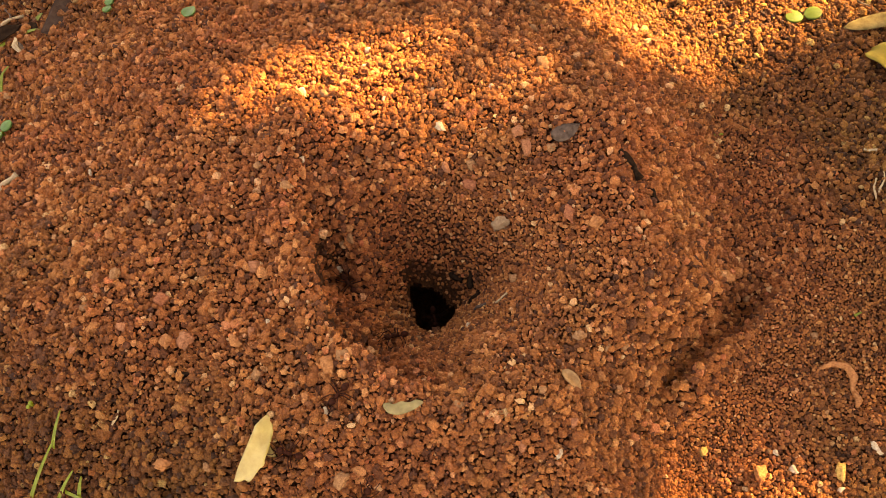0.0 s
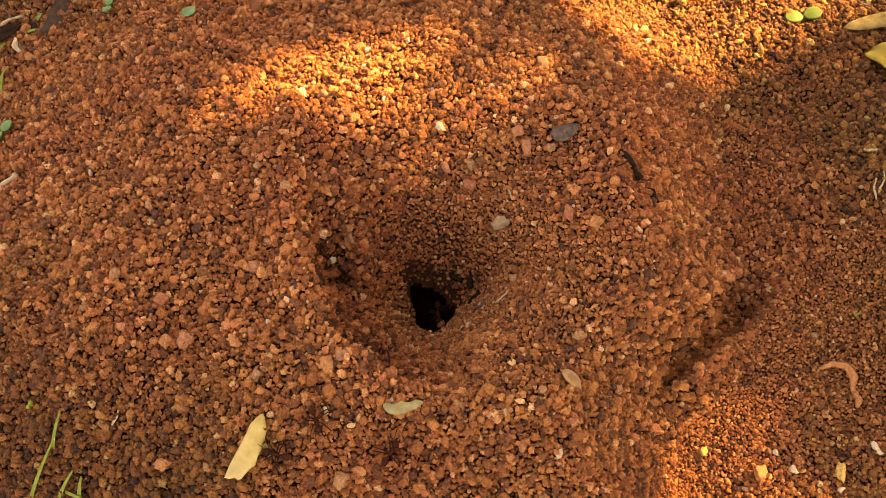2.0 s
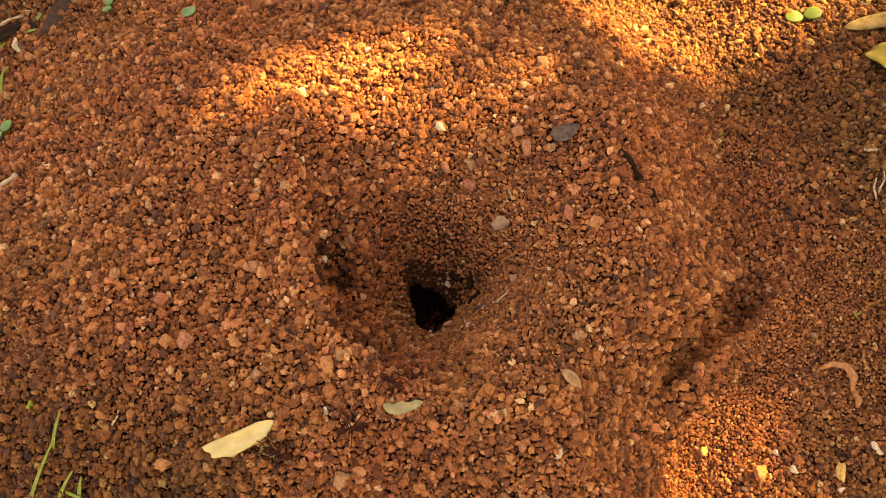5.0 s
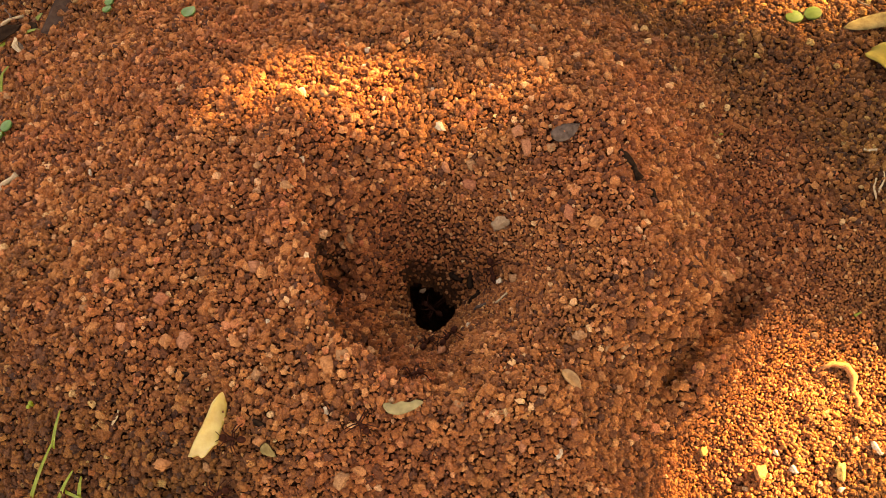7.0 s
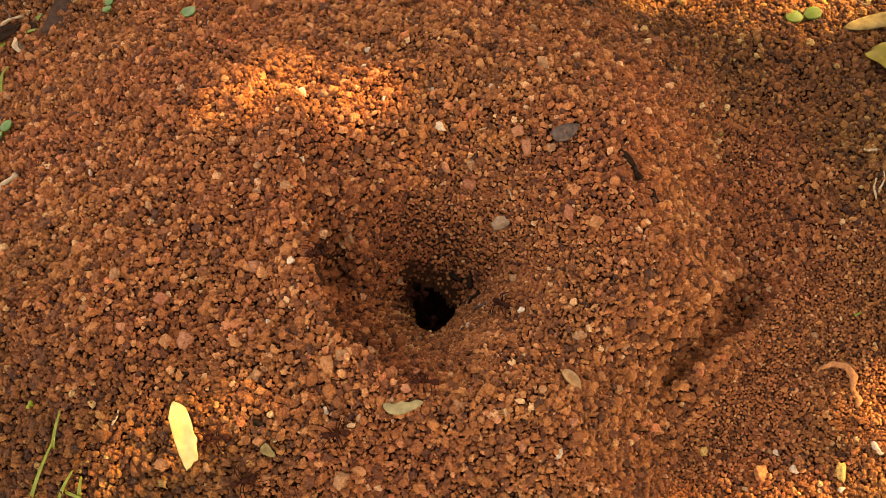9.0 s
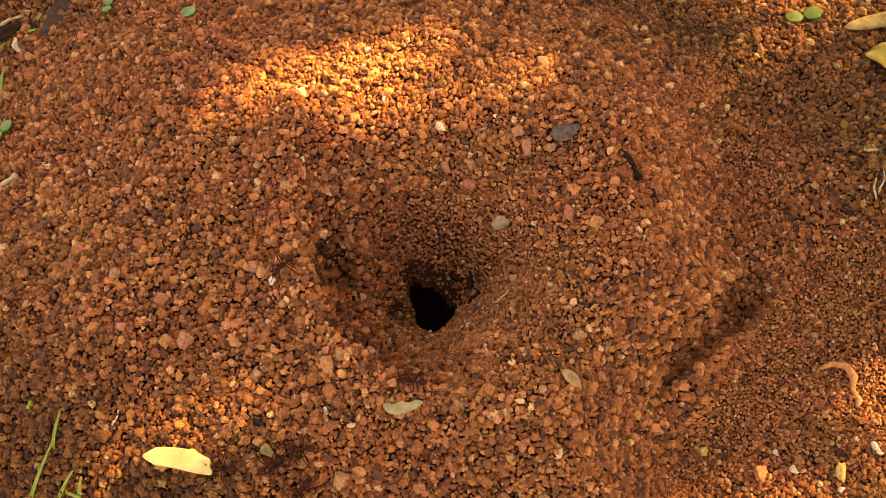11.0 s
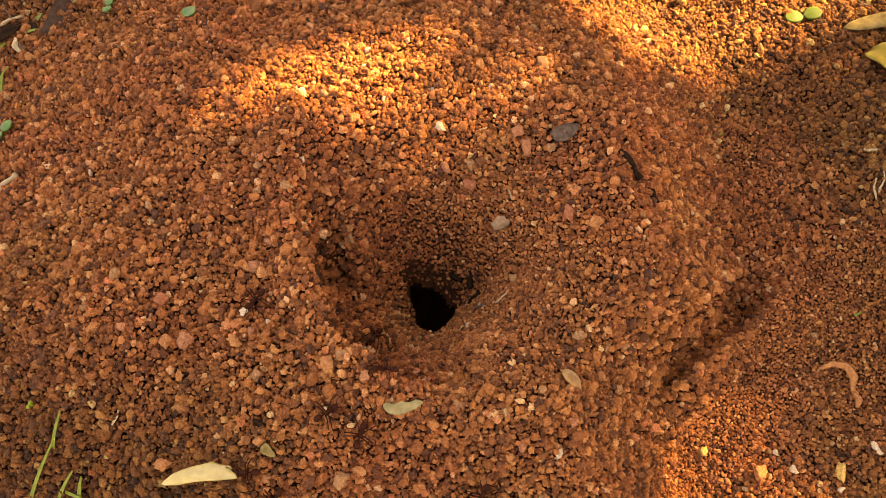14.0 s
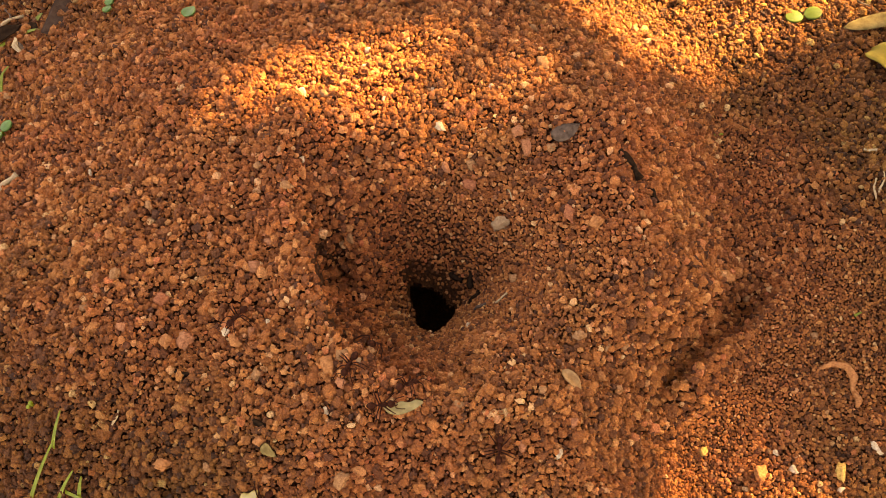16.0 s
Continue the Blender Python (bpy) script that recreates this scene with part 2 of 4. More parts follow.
def ground_sheet():
    xs, ys = axis(-0.168, 0.168, 0.001, 400), axis(-0.092, 0.128, 0.001, 400)
    gx, gy = np.meshgrid(xs, ys)
    gz = height(gx.ravel(), gy.ravel()) - (0.0020 + 0.0009 * step(0.6, 1.1, funnel(gx.ravel(), gy.ravel())[0])) * (1 - step(0.25, 0.5, np.hypot(gx.ravel(), gy.ravel())))
    gz += lumps(gx.ravel(), gy.ravel())
    nx, ny = len(xs), len(ys)
    me = bpy.data.meshes.new("ground")
    co = np.stack([gx.ravel(), gy.ravel(), gz], 1).astype(np.float32)
    i = (np.arange(ny - 1)[:, None] * nx + np.arange(nx - 1)[None, :]).ravel()
    quads = np.stack([i, i + 1, i + 1 + nx, i + nx], 1).astype(np.int32)
    quads = quads[shaft(gx.ravel(), gy.ravel())[quads].max(1) > 0.86]
    fill_mesh(me, co, quads)
    me.materials.append(SHADED_EARTH)
    return tagged(new("ground", me), "reddish brown crumbly earth with an ant-nest crater", "ground", kind="structure")


def fill_mesh(me, co, faces, smooth=True):
    k = faces.shape[1]
    me.vertices.add(len(co))
    me.vertices.foreach_set("co", co.astype(np.float32).ravel())
    me.loops.add(faces.size)
    me.loops.foreach_set("vertex_index", faces.astype(np.int32).ravel())
    me.polygons.add(len(faces))
    me.polygons.foreach_set("loop_start", (np.arange(len(faces)) * k).astype(np.int32))
    me.polygons.foreach_set("use_smooth", np.full(len(faces), smooth))
    me.update(calc_edges=True)


ground = ground_sheet()


def tunnel():
    """The shaft below the entrance, widening to a chamber."""
    n, verts, faces = 36, [], []
    c, s = math.cos(radians(-58)), math.sin(radians(-58))
    for wide, down in ((1.03, None), (1.0, 0.008), (1.35, 0.012), (2.0, 0.020), (2.6, 0.034), (1.8, 0.050), (0.5, 0.056)):
        for k in range(n):
            a = k * math.tau / n
            w = wide / (1 + 0.09 * math.sin(3 * a + 1) + 0.07 * math.sin(5 * a)) * (1 if down is None else 1 + 0.05 * math.sin(k * 2.3 + down * 900))
            u, v = 0.0112 * w * math.cos(a), 0.0076 * w * math.sin(a)
            x, y = HOLE[0] + u * c - v * s, HOLE[1] + u * s + v * c
            z = float(height(x, y)) - 0.0015 if down is None else float(height(HOLE[0], HOLE[1], 0.0)) - down
            verts.append((x, y, z))
    for i in range(6):
        faces += [(i * n + k, i * n + (k + 1) % n, (i + 1) * n + (k + 1) % n, (i + 1) * n + k) for k in range(n)]
    faces.append(tuple(range(6 * n, 7 * n)))
    ob = new("tunnel", mesh_from("tunnel", verts, faces, SHADED_EARTH))
    ob.parent = ground


tunnel()


# ---------- crumbs of soil ----------
def turns(rng, n):
    q = rng.normal(size=(n, 4))
    q /= np.linalg.norm(q, axis=1, keepdims=True)
    w, x, y, z = q.T
    return np.stack([np.stack([1 - 2 * (y * y + z * z), 2 * (x * y - z * w), 2 * (x * z + y * w)], 1),
                     np.stack([2 * (x * y + z * w), 1 - 2 * (x * x + z * z), 2 * (y * z - x * w)], 1),
                     np.stack([2 * (x * z - y * w), 2 * (y * z + x * w), 1 - 2 * (x * x + y * y)], 1)], 1)


def chip_shape(rng, points=13, rough=0, flat=0.0):
    """An angular chip: the hull of a few chance points."""
    bm = bmesh.new()
    for _ in range(points):
        n = Vector(rng.normal(size=3)).normalized() * rng.uniform(0.78, 1.08)
        bm.verts.new((n.x, n.y, n.z * (1 - flat)))
    r = bmesh.ops.convex_hull(bm, input=bm.verts)
    bmesh.ops.delete(bm, geom=[v for v in r["geom_interior"] if isinstance(v, bmesh.types.BMVert)], context="VERTS")
    bmesh.ops.triangulate(bm, faces=bm.faces)
    for _ in range(rough):
        bmesh.ops.subdivide_edges(bm, edges=bm.edges, cuts=1, use_grid_fill=True)
    bmesh.ops.triangulate(bm, faces=bm.faces)
    off = Vector(rng.uniform(0, 50, 3))
    if rough:
        for p in bm.verts:
            p.co *= 1 + 0.30 * noise.noise(p.co * 1.9 + off) + (0.22 * noise.noise(p.co * 4.2 + off) if rough > 1 else 0)
    return arrays(bm)


def lump_shape(rng, fine):
    """A rounded, knobbly crumb of clay; fine: -1 to 2."""
    bm = bmesh.new()
    if abs(fine) == 1:
        for v in ((1, 0, 0), (0, 1, 0), (-1, 0, 0), (0, -1, 0), (0, 0, 1), (0, 0, -1)):
            bm.verts.new(v)
        bmesh.ops.convex_hull(bm, input=bm.verts)
        if fine == 1:
            bmesh.ops.subdivide_edges(bm, edges=bm.edges, cuts=1, use_grid_fill=True)
            bmesh.ops.triangulate(bm, faces=bm.faces)
    else:
        bmesh.ops.create_icosphere(bm, subdivisions=1 + fine // 2, radius=1)
    off = Vector(rng.uniform(0, 50, 3))
    for p in bm.verts:
        n = p.co.normalized()
        p.co = n * (1 + 0.42 * noise.noise(n * 1.3 + off) + 0.40 * noise.noise(n * 2.7 + off) + rng.uniform(-0.15, 0.15))
    return arrays(bm)


def arrays(bm):
    bm.verts.index_update()
    v = np.array([p.co[:] for p in bm.verts])
    f = np.array([[p.index for p in q.verts] for q in bm.faces])
    bm.free()
    return v, f


def crumb_size(x, y):
    """How coarse the soil lies: 1 on the dumped heap, less in the crater and on the fine slopes."""
    t, a = funnel(x, y)
    pit = 1 - step(0.25, 0.95, t)
    flank = np.exp(-(((x - 0.100) / 0.028) ** 2 + ((y - 0.030) / 0.060) ** 2))
    edge = np.exp(-(((x - 0.100) * 0.7276 - (y + 0.035) * 0.6860) / 0.014) ** 2) * step(0.075, 0.085, x - 0.6 * (y + 0.045)) * (1 - step(0.0, 0.03, y))
    bank = step(0.088, 0.108, x - 0.9 * (y + 0.030)) * (1 - step(0.0, 0.04, y))
    heap = np.exp(-(((x + 0.060) / 0.060) ** 2 + ((y + 0.022) / 0.050) ** 2))
    corner = step(0.10, 0.14, -x) * step(0.02, 0.06, -y)
    return np.clip(0.71 + 0.24 * heap - 0.62 * pit - 0.34 * flank - 0.20 * edge - 0.34 * bank - 0.15 * corner + 0.13 * grain(x, y, 0.021, 61), 0.24, 1.15)


def near_nest(x, y):
    """The stretch round the nest that is strewn densely."""
    return np.abs(x) < 0.139 + 0.20 * (y + 0.08)


WIDE, CELL = (-0.186, -0.094, 0.186, 0.130), 0.00016


def crumb_places(rng):
    """Crumbs of falling size packed side by side: the large ones first, each smaller one in what is left free."""
    x0, y0, x1, y1 = WIDE
    taken = np.zeros((int((y1 - y0) / CELL) + 60, int((x1 - x0) / CELL) + 60), bool)
    out = []
    for r, share in ((0.00180, 0.02), (0.00146, 0.05), (0.00120, 0.12), (0.00099, 0.26), (0.00081, 0.46), (0.00066, 0.75), (0.00054, 0.9), (0.00043, 0.75), (0.00034, 0.5)):
        for turn in range(2):
            gap = r * 1.9
            gx, gy = np.meshgrid(np.arange(x0 + 0.004, x1 - 0.004, gap), np.arange(y0 + 0.004, y1 - 0.004, gap))
            x = gx.ravel() + rng.uniform(-0.5, 0.5, gx.size) * gap
            y = gy.ravel() + rng.uniform(-0.5, 0.5, gx.size) * gap
            k = crumb_size(x, y)
            chance = share * np.clip((k * 0.00180 / r) ** 3 - 0.25, 0, 1) if r > 0.0005 else share * np.where(k < 0.5, 1.3, 0.6)
            ok = near_nest(x, y) & (shaft(x, y) > 0.87) & (rng.uniform(size=x.size) < chance)
            x, y = x[ok], y[ok]
            i, j = ((x - x0) / CELL).astype(int) + 20, ((y - y0) / CELL).astype(int) + 20
            ok = ~taken[j, i]
            for a in range(8):
                di, dj = int(round(math.cos(a * 0.785) * r * 0.66 / CELL)), int(round(math.sin(a * 0.785) * r * 0.66 / CELL))
                ok &= ~taken[j + dj, i + di]
            x, y, i, j = x[ok], y[ok], i[ok], j[ok]
            n = int(r * 0.86 / CELL)
            for dj in range(-n, n + 1):
                for di in range(-n, n + 1):
                    if di * di + dj * dj <= n * n:
                        taken[j + dj, i + di] = True
            out.append(np.stack([x, y, r * np.exp(rng.normal(0, 0.10, x.size))], 1))
    return np.concatenate(out)


def crumb_mesh(name, label, rng, x, y, z, s, fine, count=48, smooth=True):
    """Crumbs of s metres' half width round the given places, in one mesh."""
    shapes = [lump_shape(rng, fine) for _ in range(count)]
    pick = rng.integers(0, count, x.size)
    rot = turns(rng, x.size)
    stretch = rng.uniform(0.70, 1.25, (x.size, 3))
    all_v, all_f, base = [], [], 0
    for k, (v, f) in enumerate(shapes):
        i = np.nonzero(pick == k)[0]
        w = v[None] * (stretch[i] * s[i, None])[:, None, :]
        w = np.einsum("nij,nvj->nvi", rot[i], w) + np.stack([x[i], y[i], z[i]], 1)[:, None, :]
        all_v.append(w.reshape(-1, 3))
        all_f.append((f[None] + (np.arange(len(i)) * len(v))[:, None, None] + base).reshape(-1, 3))
        base += len(i) * len(v)
    me = bpy.data.meshes.new(name)
    fill_mesh(me, np.concatenate(all_v), np.concatenate(all_f), smooth)
    me.materials.append(CRUMB)
    return tagged(new(name, me), label, "soil", kind="stuff")


def strew():
    rng = np.random.default_rng(1)
    x, y, s = crumb_places(rng).T
    steep = np.hypot(height(x + 0.001, y) - height(x - 0.001, y), height(x, y + 0.001) - height(x, y - 0.001)) / 0.002
    s = s * np.minimum(np.sqrt(1 + steep ** 2), 1.25)
    ok = (steep < 3.0) | (rng.uniform(size=x.size) < 0.7)
    x, y, s, steep = x[ok], y[ok], s[ok], steep[ok]
    big, mid = s > 0.00087, s > 0.00047
    z = height(x, y) + s * rng.uniform(-0.60, 1.00, x.size) + 0.0003 * grain(x, y, 0.005, 71)
    crumb_mesh("soil_pellets", "coarse reddish brown soil pellets heaped by ants", rng, x[big], y[big], z[big], s[big], 2, smooth=False)
    k = mid & ~big
    crumb_mesh("soil_grains", "angular reddish brown soil grains of the mound", rng, x[k], y[k], z[k], s[k], 1, smooth=False)
    k = ~mid
    crumb_mesh("soil_grit", "fine reddish brown soil grit between the grains", rng, x[k], y[k], z[k], s[k], 0, smooth=False)
    # crumbs of clay stuck to the larger lumps, and loose ones on top
    k = np.repeat(np.nonzero(s > 0.00074)[0], 2)
    d = rng.normal(size=(k.size, 3))
    d[:, 2] = np.abs(d[:, 2]) * 0.9
    d /= np.linalg.norm(d, axis=1, keepdims=True)
    b = s[k] * rng.uniform(0.22, 0.46, k.size)
    d *= (s[k] * 0.84)[:, None]
    n = 6000
    lx, ly = rng.uniform(-0.18, 0.18, n), rng.uniform(-0.09, 0.126, n)
    ok = near_nest(lx, ly) & (shaft(lx, ly) > 1.15)
    lx, ly = lx[ok], ly[ok]
    ls = 0.00044 * np.exp(rng.normal(0, 0.42, lx.size)) * crumb_size(lx, ly)
    bx, by, bz = (np.concatenate(p) for p in ((x[k] + d[:, 0], lx), (y[k] + d[:, 1], ly), (z[k] + d[:, 2], height(lx, ly) + 0.0005 + ls * 0.5)))
    crumb_mesh("clinging_grit", "fine reddish brown grit clinging to the soil lumps", rng, bx, by, bz, np.concatenate([b, ls]), -1, smooth=False)
    # beyond the mound
    n = 3600
    x, y = rng.uniform(-0.42, 0.42, n), rng.uniform(-0.36, 0.46, n)
    ok = ~(near_nest(x, y) & (y > -0.090) & (y < 0.126))
    x, y = x[ok], y[ok]
    s = 0.0016 * np.exp(rng.normal(0, 0.35, x.size))
    crumb_mesh("scattered_crumbs", "scattered reddish brown soil crumbs round the mound", rng, x, y, height(x, y) + s * 0.1, s, 0)


strew()


# ---------- tree that shades the nest ----------
def sheet(length, wide_l, wide_r, bend=0.0, fold=0.0, wave=0.0, thick=0.00025, nu=14, nv=6, twist=0.0):
    """A leaf-like sheet along x, centred, with a real thickness. wide_l and wide_r give its half widths for u from 0 to 1."""
    bm = bmesh.new()
    rows = ([], [])
    for i in range(nu + 1):
        u = i / nu
        for side in (0, 1):
            line = []
            for j in range(nv + 1):
                v = j / nv * 2 - 1
                w = wide_l(u) if v < 0 else wide_r(u)
                y = v * w
                z = -bend * (2 * u - 1) ** 2 * length + abs(y) * fold + wave * math.sin(u * 9 + v * 2.5) * length
                a = twist * (u - 0.5)
                y, z = y * math.cos(a) - z * math.sin(a), y * math.sin(a) + z * math.cos(a)
                line.append(bm.verts.new(((u - 0.5) * length, y, z + (thick if side else 0))))
            rows[side].append(line)
    for i in range(nu):
        for j in range(nv):
            a, b = rows[0], rows[1]
            bm.faces.new((a[i][j], a[i][j + 1], a[i + 1][j + 1], a[i + 1][j]))
            bm.faces.new((b[i][j], b[i + 1][j], b[i + 1][j + 1], b[i][j + 1]))
        for j in (0, nv):
            q = (rows[0][i][j], rows[0][i + 1][j], rows[1][i + 1][j], rows[1][i][j])
            bm.faces.new(q if j == 0 else q[::-1])
    for i in (0, nu):
        for j in range(nv):
            q = (rows[0][i][j], rows[1][i][j], rows[1][i][j + 1], rows[0][i][j + 1])
            bm.faces.new(q if i == 0 else q[::-1])
    bmesh.ops.recalc_face_normals(bm, faces=bm.faces)
    return bm


def rod(points, radii, sides=7):
    """A round, tapered stick through points."""
    bm = bmesh.new()
    pts = [Vector(p) for p in points]
    rings = []
    for i, p in enumerate(pts):
        d = (pts[min(i + 1, len(pts) - 1)] - pts[max(i - 1, 0)]).normalized()
        q = d.to_track_quat("Z", "Y").to_matrix()
        rings.append([bm.verts.new(p + q @ Vector((math.cos(k * math.tau / sides) * radii[i], math.sin(k * math.tau / sides) * radii[i], 0)))
                      for k in range(sides)])
    for a, b in zip(rings, rings[1:]):
        for k in range(sides):
            bm.faces.new((a[k], a[(k + 1) % sides], b[(k + 1) % sides], b[k]))
    bm.faces.new(rings[0][::-1])
    bm.faces.new(rings[-1])
    return bm


# where sun reaches the ground through the crown: centre and half axes, metres, and how open the gap is
GAPS = [(-0.0320, 0.0550, 0.044, 0.014, 0.85), (0.0020, 0.0490, 0.034, 0.014, 0.95), (0.0, 0.0900, 0.090, 0.020, 0.30), (0.0950, 0.1010, 0.064, 0.036, 1.0),
        (0.0400, 0.0920, 0.034, 0.022, 0.45), (0.0250, 0.0600, 0.024, 0.012, 0.3), (0.1280, -0.0700, 0.042, 0.036, 1.0), (0.0950, -0.0700, 0.022, 0.032, 0.9), (0.1070, -0.0440, 0.015, 0.018, 0.8),
        (0.1420, -0.0220, 0.026, 0.020, 0.45), (0.0104, -0.0642, 0.036, 0.012, 0.68), (-0.0922, 0.0560, 0.040, 0.016, 0.35), (-0.0790, -0.0720, 0.013, 0.011, 1.0)]
ALONG = SUN_DIR.cross(Vector((0, 0, 1))).normalized()
ABOVE = ALONG.cross(SUN_DIR).normalized()
BASE = Vector((SUN_DIR.x, SUN_DIR.y, 0)).normalized() * 2.45


def leaf_cloud(name, parent, spots, rng, origin, big=1.0):
    """Many folded leaves round the given spots, in one mesh, in its own space round origin."""
    verts, faces = [], []
    q = SUN_DIR.to_track_quat("Z", "Y").to_matrix()
    for p in spots:
        r = Euler((rng.uniform(-0.8, 0.8), rng.uniform(-0.8, 0.8), rng.uniform(0, 6.28))).to_matrix()
        L, W = rng.uniform(0.030, 0.045) * big, rng.uniform(0.016, 0.024) * big
        b = len(verts)
        for u, w, h in ((-0.5, 0, 0), (-0.2, 0.45, 0.12), (0.15, 0.45, 0.12), (0.5, 0, -0.15), (0.15, -0.45, 0.12), (-0.2, -0.45, 0.12), (-0.2, 0, 0), (0.15, 0, 0)):
            verts.append(p + q @ (r @ Vector((u * L, w * W, h * W))) - origin)
        faces += [(b, b + 6, b + 1), (b + 1, b + 6, b + 7, b + 2), (b + 2, b + 7, b + 3), (b, b + 5, b + 6), (b + 5, b + 4, b + 7, b + 6), (b + 4, b + 3, b + 7)]
    ob = new(name, mesh_from(name, verts, faces, TREE_LEAF))
    ob.parent = parent
    ob.matrix_basis = Matrix.Translation(origin)
    return ob


def over(x, y, d):
    """The place d metres towards the sun from the ground at x, y."""
    return Vector((x, y, 0.02)) + SUN_DIR * d


def tree():
    rng = random.Random(7)
    t = thing("bush", "leafy green bush whose crown shades the ant nest", "bush", m=pose(0, 0, 0))
    z0 = ground_z(BASE.x, BASE.y)
    foot = Vector((BASE.x, BASE.y, z0 - 0.02))

    gaps = [(cx, cy, ground_z(cx, cy), rx, ry, share) for cx, cy, rx, ry, share in GAPS]

    def free(p):
        """Whether a leaf round p leaves the gaps open."""
        for cx, cy, cz, rx, ry, share in gaps:
            for u, v in ((0, 0), (0.014, 0), (-0.014, 0), (0, 0.012), (0, -0.012)):
                q = p + ALONG * u + ABOVE * v
                g = q - SUN_DIR * ((q.z - cz) / SUN_DIR.z)
                if ((g.x - cx) / rx) ** 2 + ((g.y - cy) / ry) ** 2 < 1:
                    if rng.random() < share:
                        return False
                    break
        return True

    spots = []
    for _ in range(5200):
        p = over(rng.uniform(-0.24, 0.24), rng.uniform(-0.28, 0.30), rng.uniform(1.9, 2.5))
        if free(p):
            spots.append(p)
    for _ in range(160):
        p = over(rng.uniform(-0.13, -0.02), rng.uniform(-0.110, -0.010), rng.uniform(1.9, 2.5))
        if free(p):
            spots.append(p)
    leaf_cloud("crown", t, spots, rng, foot)
    # unseen rest of the crown, round the beam and above it, added to block sky
    spots = []
    while len(spots) < 6500:
        a, e, r = rng.uniform(0, math.tau), rng.uniform(-1.2, 1.5), 2.1 * rng.random() ** 0.4
        p = foot + Vector((0, 0, 1.5)) + Vector((math.cos(a) * math.cos(e), math.sin(a) * math.cos(e), math.sin(e) * 0.85)) * r
        p += ALONG * (0.0 + 0.3 * (p - foot).dot(ALONG))
        g = p - SUN_DIR * ((p.z - 0.02) / SUN_DIR.z)
        if p.z > 0.12 and (abs(g.x) > 0.30 or abs(g.y) > 0.36):
            spots.append(p)
    leaf_cloud("outer_crown", t, spots, rng, foot, 3.0)
    top = foot + Vector((0, 0, 2.1))
    part("trunk", rod([foot, foot + Vector((0.02, 0.01, 0.3)), foot + Vector((-0.01, 0.03, 0.9)), top], [0.05, 0.042, 0.032, 0.010]), BARK, t)
    for k in range(9):
        a = k * 2.4
        s = foot + Vector((0, 0, 0.35 + 0.16 * k))
        d = Vector((math.cos(a), math.sin(a), 0.6))
        part("limb", rod([s, s + d * 0.4, s + d * 0.85 + Vector((0, 0, 0.08))], [0.020, 0.013, 0.004], 6), BARK, t)
    # four loose boughs that the wind swings through the light
    made = []
    for cx, cy, rx, ry, n in ((0.0541, 0.0682, 0.125, 0.038, 170), (0.0104, -0.0656, 0.058, 0.036, 80), (0.1300, -0.0400, 0.020, 0.019, 18), (-0.0790, -0.0720, 0.024, 0.020, 44)):
        mid = over(cx, cy, 2.0)
        spots = []
        for _ in range(n):
            a, r = rng.uniform(0, math.tau), math.sqrt(rng.random())
            spots.append(over(cx + math.cos(a) * r * rx, cy + math.sin(a) * r * ry, rng.uniform(1.85, 2.1)))
        b = leaf_cloud("bough", t, spots, rng, mid)
        stem = part("twig", rod([Vector((0, 0, 0)), (foot + Vector((0, 0, 0.8)) - mid) * 0.5 + Vector((0, 0, 0.03)), foot + Vector((0, 0, 0.8)) - mid], [0.002, 0.004, 0.006], 6), BARK, b)
        made.append((b, mid))
    return made


boughs = tree()


# ---------- loose stones ----------
stone_meshes = {}


def stone_mesh(colour, k):
    if (colour, k) not in stone_meshes:
        rng = np.random.default_rng(100 + k)
        v, f = chip_shape(rng, 16, 2)
        stone_meshes[colour, k] = mesh_from("pebble", v, f, PEBBLES[colour], True)
    return stone_meshes[colour, k]


WORDS = {"tan": "rough tan laterite pebble among soil crumbs", "pink": "rough pinkish laterite pebble among soil crumbs",
         "orange": "rough orange laterite pebble among soil crumbs", "rust": "rust-red crumbly pebble among soil crumbs",
         "white": "small whitish quartz pebble on red soil", "grey": "pale grey-tan smooth pebble on the crater slope",
         "yellow": "yellowish clay pebble on loose soil", "dark": "small blackish pebble on red soil"}
stone_rng = random.Random(21)


def pebble(x, y, w, h, colour, turn=0, lift=0.22):
    """A stone w by h metres across, lying at x, y."""
    ob = new("pebble", stone_mesh(colour, stone_rng.randrange(5)))
    size = Matrix.Diagonal((w * 0.47, h * 0.47, min(w, h) * 0.44, 1))
    ob.matrix_basis = pose(x, y, ground_z(x, y) + min(w, h) * lift, stone_rng.uniform(-12, 12), stone_rng.uniform(-12, 12), turn) @ size
    return tagged(ob, WORDS[colour], "pebble", "loose pebbles on the nest mound")


pebble(0.0180, 0.0021, 0.00786, 0.00679, "grey", -30)
pebble(0.0214, -0.0146, 0.00393, 0.00321, "tan")
pebble(-0.0007, 0.0345, 0.00500, 0.00429, "white")
pebble(0.0237, 0.0310, 0.00429, 0.00536, "pink", -30)
pebble(-0.0452, 0.0470, 0.00330, 0.00440, "white", 20)
pebble(-0.0468, 0.0460, 0.00200, 0.00260, "dark", 20)
pebble(-0.0519, 0.0496, 0.00500, 0.00357, "orange")
pebble(-0.0378, 0.0461, 0.00536, 0.00357, "tan")
pebble(0.0261, 0.0261, 0.00464, 0.00679, "pink", 10)
pebble(0.0338, 0.0251, 0.00464, 0.00321, "tan", 20)
pebble(0.0324, 0.0588, 0.00500, 0.00607, "tan", 10)
pebble(0.0308, 0.0786, 0.00429, 0.00357, "tan")
pebble(0.0011, 0.0215, 0.00429, 0.00536, "pink")
